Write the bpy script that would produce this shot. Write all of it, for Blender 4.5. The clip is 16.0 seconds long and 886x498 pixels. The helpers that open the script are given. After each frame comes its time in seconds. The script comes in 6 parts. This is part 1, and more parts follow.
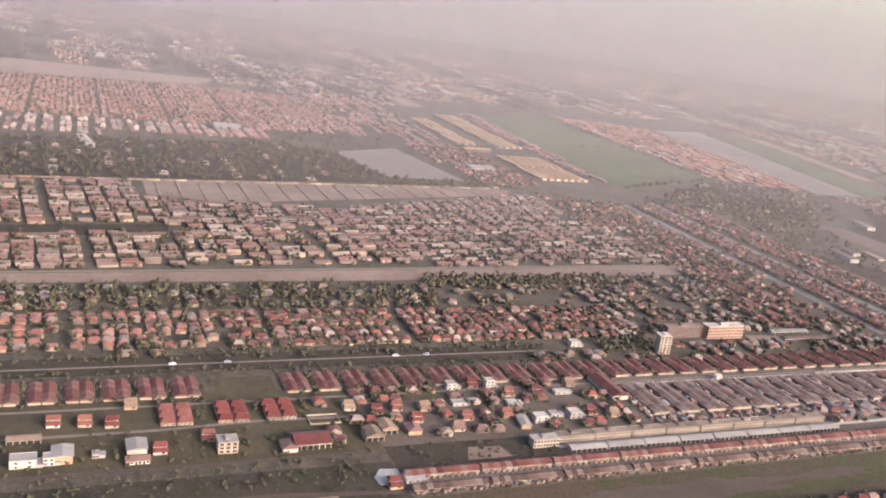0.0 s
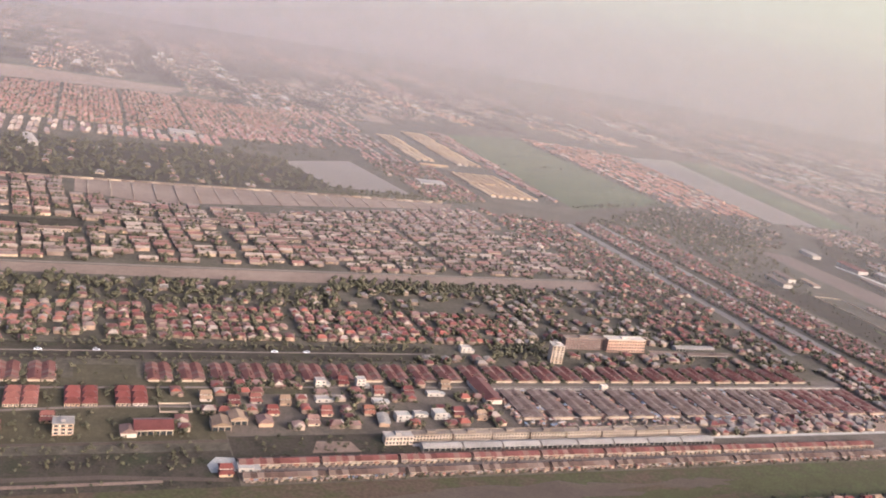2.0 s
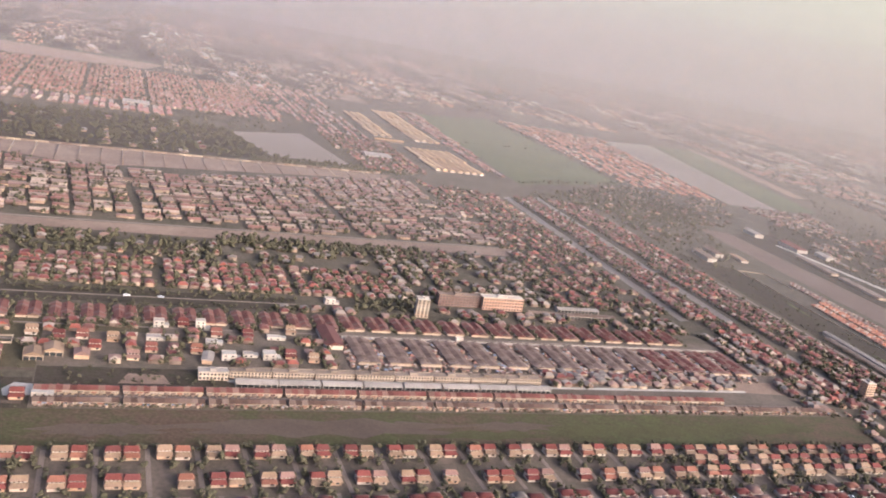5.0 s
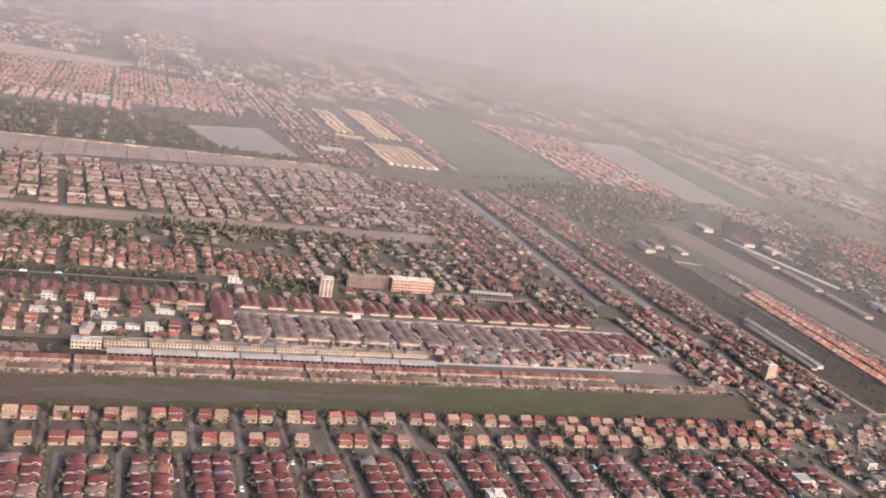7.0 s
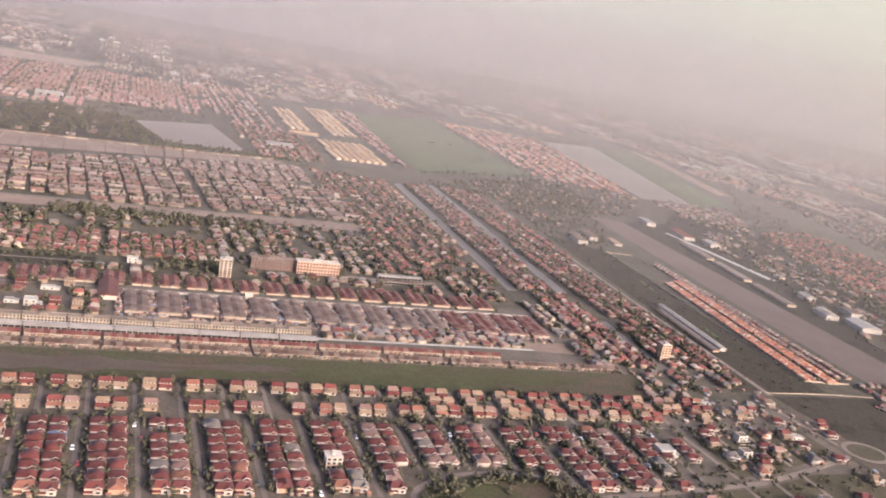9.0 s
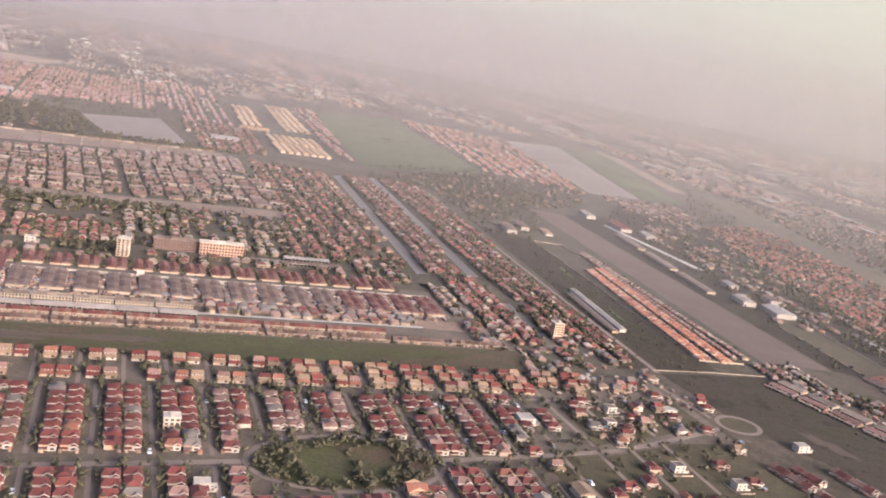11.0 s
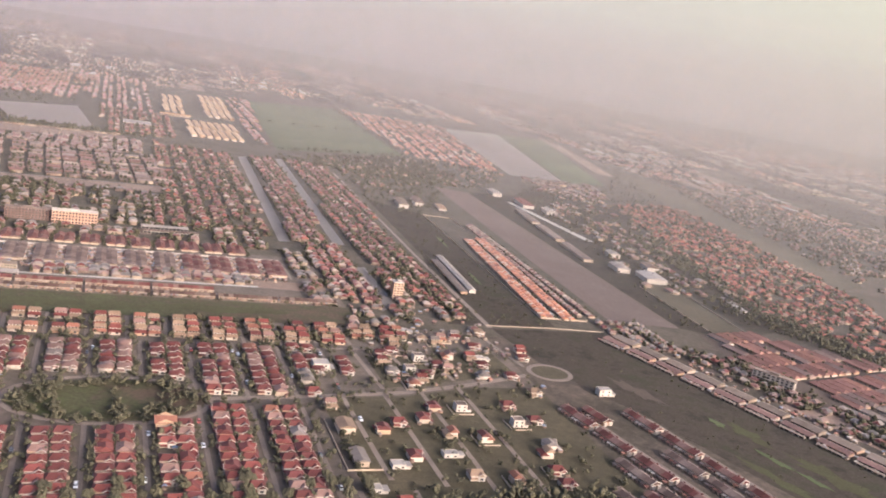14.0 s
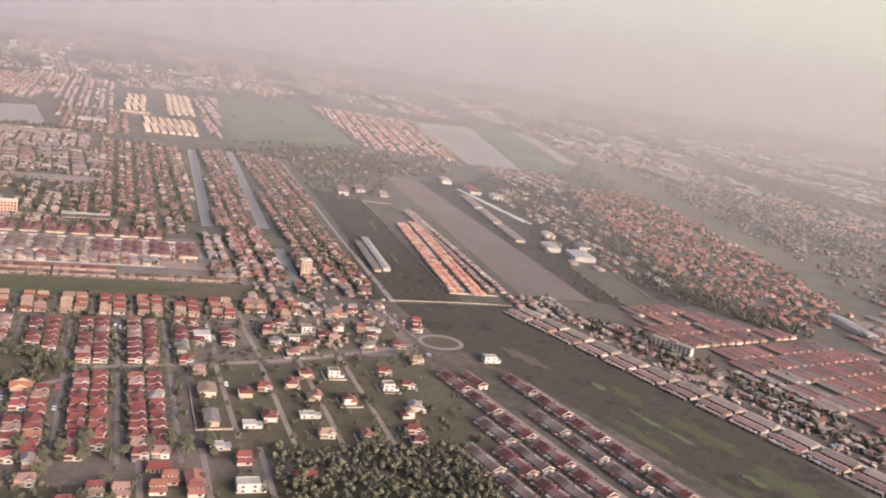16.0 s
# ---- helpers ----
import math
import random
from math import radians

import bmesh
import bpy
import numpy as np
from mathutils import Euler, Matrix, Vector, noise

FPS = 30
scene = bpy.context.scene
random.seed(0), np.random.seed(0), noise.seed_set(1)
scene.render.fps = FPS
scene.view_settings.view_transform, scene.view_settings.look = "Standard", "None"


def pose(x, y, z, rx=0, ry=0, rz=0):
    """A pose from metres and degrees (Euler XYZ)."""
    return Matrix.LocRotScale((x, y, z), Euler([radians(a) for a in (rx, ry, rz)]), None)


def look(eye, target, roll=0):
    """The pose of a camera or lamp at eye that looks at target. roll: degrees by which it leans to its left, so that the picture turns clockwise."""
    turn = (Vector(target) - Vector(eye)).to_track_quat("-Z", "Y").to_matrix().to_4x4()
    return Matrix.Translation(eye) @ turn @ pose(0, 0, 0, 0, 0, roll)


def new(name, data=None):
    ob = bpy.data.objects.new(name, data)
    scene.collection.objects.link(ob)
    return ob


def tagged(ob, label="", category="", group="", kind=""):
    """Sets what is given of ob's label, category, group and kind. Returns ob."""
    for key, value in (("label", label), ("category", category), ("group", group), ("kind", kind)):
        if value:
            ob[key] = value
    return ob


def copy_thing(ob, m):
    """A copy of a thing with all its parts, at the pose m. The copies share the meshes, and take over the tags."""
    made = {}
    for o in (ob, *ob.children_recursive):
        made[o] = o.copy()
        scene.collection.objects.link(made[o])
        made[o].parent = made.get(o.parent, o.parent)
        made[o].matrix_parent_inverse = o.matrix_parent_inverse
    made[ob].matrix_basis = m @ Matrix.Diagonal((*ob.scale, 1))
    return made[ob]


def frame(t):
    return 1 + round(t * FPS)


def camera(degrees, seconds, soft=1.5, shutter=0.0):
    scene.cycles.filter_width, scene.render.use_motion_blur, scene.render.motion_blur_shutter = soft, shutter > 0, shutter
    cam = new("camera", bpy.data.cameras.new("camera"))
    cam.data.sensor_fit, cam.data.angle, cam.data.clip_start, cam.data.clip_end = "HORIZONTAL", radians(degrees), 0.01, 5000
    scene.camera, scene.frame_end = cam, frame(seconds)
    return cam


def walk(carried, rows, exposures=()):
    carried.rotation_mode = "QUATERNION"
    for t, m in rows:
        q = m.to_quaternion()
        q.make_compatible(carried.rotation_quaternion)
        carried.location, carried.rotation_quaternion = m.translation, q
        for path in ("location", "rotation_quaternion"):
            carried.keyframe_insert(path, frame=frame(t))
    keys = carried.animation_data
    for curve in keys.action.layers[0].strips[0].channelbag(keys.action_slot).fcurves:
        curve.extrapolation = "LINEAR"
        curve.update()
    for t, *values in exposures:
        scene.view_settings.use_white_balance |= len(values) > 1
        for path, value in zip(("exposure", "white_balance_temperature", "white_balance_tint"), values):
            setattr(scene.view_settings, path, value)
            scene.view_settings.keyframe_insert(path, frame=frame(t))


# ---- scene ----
cam = camera(52.4, 16.0, 1.95)
PATH = [
    (0, (1.77, -2.40, 225.17), (4.21, 93.84, 198.11), 7.66),
    (0.5, (21.25, -2.76, 223.88), (20.34, 93.98, 198.56), 8.05),
    (1, (40.71, -3.26, 222.60), (39.29, 93.65, 197.96), 8.53),
    (1.5, (60.14, -3.89, 221.33), (60.43, 93.04, 196.74), 9.16),
    (2, (79.55, -4.64, 220.06), (81.30, 92.35, 195.76), 9.71),
    (2.5, (98.94, -5.49, 218.80), (100.65, 91.50, 194.53), 9.92),
    (3, (118.30, -6.43, 217.55), (119.71, 90.51, 193.01), 10.12),
    (5.5, (214.81, -12.05, 211.25), (213.45, 84.64, 185.77), 10.52),
    (6, (234.07, -13.30, 209.99), (232.62, 83.39, 184.51), 10.69),
    (6.5, (253.30, -14.58, 208.72), (251.71, 82.20, 183.58), 10.72),
    (7, (272.52, -15.87, 207.45), (270.58, 81.02, 182.81), 10.56),
    (7.5, (291.73, -17.19, 206.18), (289.64, 79.85, 182.11), 10.57),
    (8, (310.93, -18.52, 204.91), (309.07, 78.65, 181.37), 10.66),
    (8.5, (330.12, -19.87, 203.63), (327.92, 77.25, 179.90), 10.58),
    (11, (425.93, -26.89, 197.30), (423.88, 70.46, 174.53), 10.68),
    (11.5, (445.08, -28.37, 196.06), (443.70, 69.04, 173.50), 10.83),
    (12, (464.22, -29.89, 194.83), (463.01, 67.48, 172.07), 11.02),
    (12.5, (483.36, -31.46, 193.62), (482.31, 65.90, 170.82), 11.06),
    (13, (502.50, -33.09, 192.42), (501.58, 64.26, 169.58), 10.91),
    (13.5, (521.64, -34.78, 191.25), (520.66, 62.59, 168.51), 10.47),
    (14, (540.78, -36.55, 190.11), (539.62, 60.89, 167.66), 9.95),
    (14.5, (559.93, -38.41, 188.99), (558.36, 59.07, 166.76), 9.39),
    (15, (579.08, -40.38, 187.91), (577.28, 57.11, 165.71), 8.94),
    (15.5, (598.23, -42.46, 186.87), (596.47, 54.99, 164.53), 8.67),
    (16, (617.39, -44.68, 185.87), (615.42, 52.75, 163.45), 8.58),
]
EXPOSURES = [(0.0, 1.53, 5400, 14), (16.0, 1.53, 5400, 14)]
SUN_POWER, SKY_POWER = 0.46, 0.168
# glow colours of the backdrop from its foot up, haze painted in
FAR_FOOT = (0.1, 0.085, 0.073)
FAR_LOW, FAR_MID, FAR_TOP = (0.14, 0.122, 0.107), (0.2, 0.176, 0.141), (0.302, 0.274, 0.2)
# usual weight of the surface sheen that imitates haze
HAZE_SHEEN = 0.2
HAZE_LEAN = 0.15  # the haze sheets stand nearer on the sun's side
HAZE_COOL, HAZE_WARM = (0.505, 0.446, 0.448), (0.532, 0.486, 0.408)  # sheet tints, sun-side glow painted in: away from the sun, and towards it
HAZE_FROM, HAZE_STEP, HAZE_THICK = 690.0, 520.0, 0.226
walk(cam, [(t, look(eye, target, roll)) for t, eye, target, roll in PATH], EXPOSURES)

# ---- light ----
SUN_TURN, SUN_UP = -34.0, 19.0  # degrees: azimuth from +x, height
sun_from = Vector((math.cos(radians(SUN_TURN)) * math.cos(radians(SUN_UP)), math.sin(radians(SUN_TURN)) * math.cos(radians(SUN_UP)), math.sin(radians(SUN_UP))))
sun = new("sun", bpy.data.lights.new("sun", "SUN"))
sun.data.energy, sun.data.angle, sun.data.color = SUN_POWER, radians(12.0), (1.0, 0.76, 0.54)
sun.matrix_world = look(sun_from * 1000, (0, 0, 0))

world = bpy.data.worlds.new("sky")
scene.world = world
world.use_nodes = True
wn, wl = world.node_tree.nodes, world.node_tree.links
sky = wn.new("ShaderNodeTexSky")
sky.sky_type, sky.sun_disc = "NISHITA", False
sky.sun_elevation, sky.sun_rotation = radians(SUN_UP), radians(90 - SUN_TURN)
sky.dust_density, sky.air_density, sky.ozone_density = 8.0, 0.6, 0.0
wl.new(sky.outputs[0], wn["Background"].inputs[0])
wn["Background"].inputs[1].default_value = SKY_POWER


UNIT = 0.62  # metres for one unit of the plan


# ---- materials ----
def mat(name, build):
    m = bpy.data.materials.new(name)
    m.use_nodes = True
    t = m.node_tree
    build(t, t.nodes["Principled BSDF"])
    return m


def nd(t, kind, **values):
    n = t.nodes.new("ShaderNode" + kind)
    for k, v in values.items():
        if k in n.inputs:
            n.inputs[k].default_value = v
    return n


def ramp(t, stops, constant=False):
    n = t.nodes.new("ShaderNodeValToRGB")
    r = n.color_ramp
    r.interpolation = "CONSTANT" if constant else "LINEAR"
    while len(r.elements) < len(stops):
        r.elements.new(0.5)
    for e, (p, c) in zip(r.elements, stops):
        e.position, e.color = p, (*c, 1)
    return n


def noise_of(t, scale, detail=4, rough=0.6, world_space=True):
    n = nd(t, "TexNoise", Scale=scale / UNIT, Detail=detail, Roughness=rough)
    if world_space:
        g = t.nodes.new("ShaderNodeNewGeometry")
        t.links.new(g.outputs["Position"], n.inputs["Vector"])
    return n.outputs["Fac"]


def blend(t, kind, fac, a, b):
    n = t.nodes.new("ShaderNodeMix")
    n.data_type, n.blend_type = "RGBA", kind
    for sock, val in ((n.inputs[0], fac), (n.inputs[6], a), (n.inputs[7], b)):
        if isinstance(val, (int, float)):
            sock.default_value = val
        elif isinstance(val, tuple):
            sock.default_value = (*val, 1)
        else:
            t.links.new(val, sock)
    return n.outputs[2]


def bumped(t, p, height, distance, strength=0.5):
    b = nd(t, "Bump", Strength=strength, Distance=distance)
    t.links.new(height, b.inputs["Height"])
    t.links.new(b.outputs[0], p.inputs["Normal"])


def add_haze_sheen(p, weight, rough=0.4):
    """Pale sheen at grazing angles that imitates haze over far surfaces."""
    p.inputs["Sheen Weight"].default_value, p.inputs["Sheen Roughness"].default_value = weight, rough
    p.inputs["Sheen Tint"].default_value = (1.0, 0.93, 0.9, 1)


def pick(t, islands):
    if islands:
        return t.nodes.new("ShaderNodeNewGeometry").outputs["Random Per Island"]
    return t.nodes.new("ShaderNodeObjectInfo").outputs["Random"]


def painted(name, stops, islands=False, rough=0.8, dirt=(0.55, 0.5, 0.45), dirty=0.5, fine=1.2, relief=0.03, haze_sheen=None):
    """Paint, tile or sheet in the colours of stops, one for each piece, weathered at two scales."""
    def build(t, p):
        c = ramp(t, stops, True)
        t.links.new(pick(t, islands), c.inputs[0])
        big, small = noise_of(t, 0.09, 3), noise_of(t, fine, 4)
        spread = ramp(t, [(0.38, (0, 0, 0)), (0.72, (1, 1, 1))])
        t.links.new(big, spread.inputs[0])
        col = blend(t, "MULTIPLY", spread.outputs[0], c.outputs[0], tuple(1 - dirty * (1 - d) for d in dirt))
        tone = ramp(t, [(0.25, (0.7, 0.7, 0.7)), (0.75, (1.15, 1.13, 1.1))])
        t.links.new(small, tone.inputs[0])
        col = blend(t, "MULTIPLY", 1.0, col, tone.outputs[0])
        t.links.new(col, p.inputs["Base Color"])
        p.inputs["Roughness"].default_value, p.inputs["Specular IOR Level"].default_value = rough, 0.12
        add_haze_sheen(p, HAZE_SHEEN if haze_sheen is None else haze_sheen)
        bumped(t, p, small, relief)
    return mat(name, build)


def even(*colours):
    return [(i / len(colours), c) for i, c in enumerate(colours)]


def land(name, stops, coarse, fine, relief=0.2, rough=0.95, haze_sheen=0.2, spread=0.4):
    """Earth, grass or scrub: patches of colour at a coarse and a fine scale."""
    def build(t, p):
        a, b, f = noise_of(t, coarse, 5, 0.65), noise_of(t, fine, 6, 0.7), noise_of(t, fine * 7, 3)
        mix = nd(t, "Math")
        mix.operation = "MULTIPLY_ADD"
        t.links.new(b, mix.inputs[0])
        mix.inputs[1].default_value = 0.45
        sc = nd(t, "Math")
        sc.operation = "MULTIPLY"
        sc.inputs[1].default_value = 0.55
        t.links.new(a, sc.inputs[0])
        t.links.new(sc.outputs[0], mix.inputs[2])
        c = ramp(t, stops)
        t.links.new(mix.outputs[0], c.inputs[0])
        tone = ramp(t, [(0.3, (0.7, 0.7, 0.7)), (0.7, (1.25, 1.25, 1.25))])
        t.links.new(f, tone.inputs[0])
        t.links.new(blend(t, "MULTIPLY", 1.0, c.outputs[0], tone.outputs[0]), p.inputs["Base Color"])
        p.inputs["Roughness"].default_value = rough
        p.inputs["Specular IOR Level"].default_value = 0.15
        add_haze_sheen(p, haze_sheen, spread)
        bumped(t, p, b, relief)
    return mat(name, build)


def glossy(name, colour, rough, metal=0.0, wave=0.0):
    def build(t, p):
        n = noise_of(t, 0.25, 4)
        tone = ramp(t, [(0.3, tuple(c * 0.8 for c in colour)), (0.7, tuple(c * 1.15 for c in colour))])
        t.links.new(n, tone.inputs[0])
        t.links.new(tone.outputs[0], p.inputs["Base Color"])
        p.inputs["Roughness"].default_value, p.inputs["Metallic"].default_value = rough, metal
        if wave:
            bumped(t, p, noise_of(t, 0.8, 3), wave, 0.3)
    return mat(name, build)


GROUND = land("mixed_suburban_ground", [(0.3, (0.032, 0.027, 0.017)), (0.45, (0.056, 0.045, 0.031)), (0.56, (0.09, 0.068, 0.05)), (0.72, (0.16, 0.122, 0.096))], 0.012, 0.12, haze_sheen=0.06, spread=0.28)
TOWN = land("weedy_town_ground", [(0.32, (0.042, 0.036, 0.023)), (0.45, (0.062, 0.051, 0.034)), (0.56, (0.082, 0.066, 0.047)), (0.7, (0.12, 0.094, 0.072))], 0.02, 0.16, haze_sheen=0.03)
YARD = land("paved_yards_and_lawn", [(0.32, (0.05, 0.04, 0.026)), (0.47, (0.074, 0.057, 0.04)), (0.64, (0.12, 0.088, 0.067))], 0.03, 0.25, haze_sheen=0.1)
GRASS = land("dull_grass", [(0.32, (0.036, 0.03, 0.015)), (0.5, (0.056, 0.045, 0.023)), (0.68, (0.088, 0.067, 0.037))], 0.012, 0.12, haze_sheen=0.06)
MEADOW = land("green_meadow", [(0.34, (0.03, 0.042, 0.018)), (0.48, (0.055, 0.068, 0.026)), (0.58, (0.07, 0.08, 0.034)), (0.68, (0.1, 0.096, 0.05))], 0.008, 0.05, haze_sheen=0.05)
FIELD = land("field_of_grass_and_earth", [(0.36, (0.06, 0.037, 0.024)), (0.45, (0.068, 0.045, 0.028)), (0.53, (0.048, 0.044, 0.018)), (0.66, (0.058, 0.062, 0.02))], 0.006, 0.05, haze_sheen=0.05)
OLIVE = land("olive_grass", [(0.3, (0.04, 0.036, 0.017)), (0.5, (0.055, 0.051, 0.022)), (0.7, (0.06, 0.062, 0.025))], 0.02, 0.1, haze_sheen=0.02)
SCRUB = land("dark_scrub", [(0.3, (0.018, 0.016, 0.01)), (0.42, (0.032, 0.027, 0.018)), (0.5, (0.052, 0.04, 0.029)), (0.57, (0.04, 0.035, 0.021)), (0.64, (0.038, 0.038, 0.02)), (0.74, (0.06, 0.06, 0.03))], 0.02, 0.07, 0.6, haze_sheen=0.01)
SOIL = land("bare_soil", [(0.3, (0.11, 0.072, 0.05)), (0.5, (0.16, 0.107, 0.077)), (0.7, (0.22, 0.157, 0.117))], 0.012, 0.11, haze_sheen=0.08)
MUD = land("brown_mud", [(0.3, (0.085, 0.06, 0.048)), (0.5, (0.112, 0.082, 0.066)), (0.7, (0.14, 0.106, 0.086))], 0.008, 0.09, haze_sheen=0.03)
EARTH = land("brown_trodden_earth", [(0.3, (0.054, 0.039, 0.029)), (0.5, (0.07, 0.05, 0.037)), (0.7, (0.088, 0.065, 0.048))], 0.02, 0.2, haze_sheen=0.05)
REED = land("fresh_green_reeds", [(0.3, (0.055, 0.066, 0.024)), (0.7, (0.078, 0.092, 0.032))], 0.05, 0.4, haze_sheen=0.05)
DUSTY = land("dusty_earth_road", [(0.3, (0.13, 0.098, 0.075)), (0.7, (0.19, 0.146, 0.116))], 0.05, 0.5, 0.02, haze_sheen=0.08)
ASPHALT = land("worn_pale_asphalt", [(0.3, (0.115, 0.087, 0.068)), (0.7, (0.17, 0.131, 0.105))], 0.05, 0.6, 0.02, haze_sheen=0.1)
CONCRETE = land("stained_concrete", [(0.3, (0.24, 0.22, 0.19)), (0.7, (0.36, 0.33, 0.29))], 0.05, 0.5, 0.02, haze_sheen=0.08)
WATER = land("grey_canal_water", [(0.3, (0.062, 0.048, 0.036)), (0.7, (0.082, 0.064, 0.048))], 0.01, 0.1, 0.01, 0.4, 0.1)
POND = land("pale_shallow_water", [(0.3, (0.08, 0.058, 0.042)), (0.7, (0.108, 0.079, 0.058))], 0.004, 0.05, 0.01, 0.5, 0.1)
LEAF = land("tree_leaves", [(0.3, (0.05, 0.045, 0.025)), (0.5, (0.066, 0.058, 0.033)), (0.7, (0.082, 0.07, 0.041))], 0.05, 0.5, 0.3, haze_sheen=0.02, spread=0.75)
BARK = land("bark", [(0.3, (0.09, 0.07, 0.05)), (0.7, (0.16, 0.13, 0.1))], 0.4, 3.0, 0.03)
GLASS = glossy("dark_window_glass", (0.03, 0.033, 0.035), 0.15)

RED, ORANGE, TAN, MAROON, BROWN, GREY = (0.135, 0.042, 0.035), (0.195, 0.086, 0.058), (0.215, 0.146, 0.098), (0.105, 0.036, 0.032), (0.19, 0.115, 0.095), (0.155, 0.128, 0.113)
ROOFS = {n: painted(n + "_roof_tiles", [(0.0, c), (0.4, tuple(x * 0.86 for x in c)), (0.7, tuple(min(1, x * 1.15) for x in c))], False, 0.75, haze_sheen=0.08)
         for n, c in (("red", RED), ("orange", ORANGE), ("tan", TAN), ("maroon", MAROON), ("brown", BROWN), ("grey", GREY), ("rust", (0.175, 0.07, 0.054)))}
ROWS = {n: painted(n + "_terrace_roofs", even(c, tuple(x * 0.8 for x in c), tuple(x * 1.18 for x in c), tuple(0.6 * x + 0.4 * y for x, y in zip(c, (0.2, 0.15, 0.12))), c, tuple(x * 0.68 for x in c), tuple(0.7 * x + 0.3 * y for x, y in zip(c, (0.34, 0.27, 0.22)))), True, 0.8, haze_sheen=0.04)
        for n, c in (("rust", (0.13, 0.053, 0.043)), ("maroon", (0.115, 0.044, 0.037)), ("brown", (0.09, 0.056, 0.044)), ("grey", (0.125, 0.085, 0.07)))}
# tile colours paled to put haze into the roofs behind the market
TILED = {n: painted(n + "_haze_paled_tiles", even(c, tuple(x * 0.85 for x in c), tuple(x * 1.15 for x in c)), False, 0.8, haze_sheen=0.1)
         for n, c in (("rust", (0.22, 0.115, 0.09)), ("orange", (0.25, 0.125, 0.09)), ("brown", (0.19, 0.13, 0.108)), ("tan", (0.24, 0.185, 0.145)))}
CLUTTER = painted("sheets_and_tarpaulins", even((0.42, 0.36, 0.3), (0.2, 0.14, 0.11), (0.27, 0.21, 0.17), (0.16, 0.09, 0.07), (0.16, 0.06, 0.05), (0.12, 0.1, 0.09), (0.34, 0.14, 0.09), (0.16, 0.2, 0.26)), True, 0.7)
WALL = painted("house_plaster", even((0.41, 0.31, 0.22), (0.44, 0.35, 0.27), (0.33, 0.255, 0.19), (0.46, 0.39, 0.32), (0.39, 0.26, 0.17)), False, 0.85, haze_sheen=0.06)
WALLS = painted("plaster_of_many_houses", even((0.33, 0.25, 0.175), (0.18, 0.13, 0.1), (0.22, 0.16, 0.12), (0.17, 0.122, 0.095), (0.28, 0.215, 0.16), (0.16, 0.112, 0.088), (0.26, 0.18, 0.125), (0.19, 0.14, 0.107)), True, 0.85, haze_sheen=0.1)
WHITE = painted("white_paint", even((0.45, 0.39, 0.33), (0.4, 0.35, 0.3)), False, 0.7, haze_sheen=0.05)
TIN = painted("pale_corrugated_sheet", even((0.29, 0.255, 0.225), (0.25, 0.222, 0.197)), False, 0.5, haze_sheen=0.06)
FIBRE = painted("grey_fibre_cement_sheet", even((0.14, 0.1, 0.082), (0.165, 0.122, 0.1), (0.12, 0.087, 0.072)), False, 0.9, (0.5, 0.42, 0.36), 0.8, 0.5, haze_sheen=0.1)
BLUE = painted("blue_sheet", even((0.085, 0.13, 0.18)), False, 0.5)
M_RED = painted("roofs_red_mix", even(RED, MAROON, (0.17, 0.05, 0.04), BROWN, (0.25, 0.075, 0.052), (0.12, 0.05, 0.042), MAROON, RED, (0.32, 0.25, 0.2)), True)
M_ORANGE = painted("roofs_orange_mix", even((0.37, 0.14, 0.07), (0.4, 0.165, 0.088), (0.31, 0.11, 0.06), ORANGE, (0.38, 0.145, 0.075), (0.4, 0.29, 0.21)), True)
M_OLD = painted("roofs_old_mix", even((0.28, 0.11, 0.075), (0.19, 0.086, 0.07), (0.22, 0.165, 0.135), (0.25, 0.1, 0.072), (0.16, 0.115, 0.098), (0.2, 0.072, 0.056)), True)
M_PINK = painted("roofs_faded_red_mix", even((0.27, 0.11, 0.08), (0.23, 0.086, 0.062), (0.3, 0.19, 0.135), (0.18, 0.066, 0.05), (0.25, 0.097, 0.07), (0.2, 0.145, 0.12)), True)
M_BRICK = painted("roofs_brick_red_mix", even((0.27, 0.095, 0.066), (0.22, 0.073, 0.053), (0.31, 0.13, 0.09), (0.18, 0.064, 0.048), (0.25, 0.09, 0.063), (0.25, 0.17, 0.13)), True, haze_sheen=0.06)
M_TAN = painted("roofs_tan_mix", even(TAN, (0.34, 0.23, 0.16), (0.46, 0.35, 0.25), BROWN, RED), True)
M_GREY = painted("roofs_grey_mix", even((0.13, 0.09, 0.075), (0.17, 0.12, 0.1), BROWN, (0.2, 0.15, 0.125), (0.15, 0.075, 0.06), (0.18, 0.085, 0.068), (0.3, 0.23, 0.18)), True)
M_MIX = painted("roofs_of_all_kinds", even(RED, BROWN, GREY, (0.25, 0.2, 0.165), (0.12, 0.1, 0.09), MAROON, (0.22, 0.14, 0.11), (0.14, 0.12, 0.11)), True)
CREAM = painted("cream_plaster", even((0.37, 0.29, 0.215)), False, 0.85, haze_sheen=0.06)
SHEET = painted("tan_grey_sheet_roof", even((0.2, 0.155, 0.122), (0.17, 0.132, 0.104), (0.23, 0.18, 0.142)), False, 0.8, haze_sheen=0.05)

# ---- plan ----
# u runs along the field strip, v away from it; both lie in the ground
GRID = 22.3
F = pose(0, 0, 0, 0, 0, GRID)


def at(u, v, z=0.0, turn=0.0):
    return F @ pose(u * UNIT, v * UNIT, z * UNIT, 0, 0, turn)


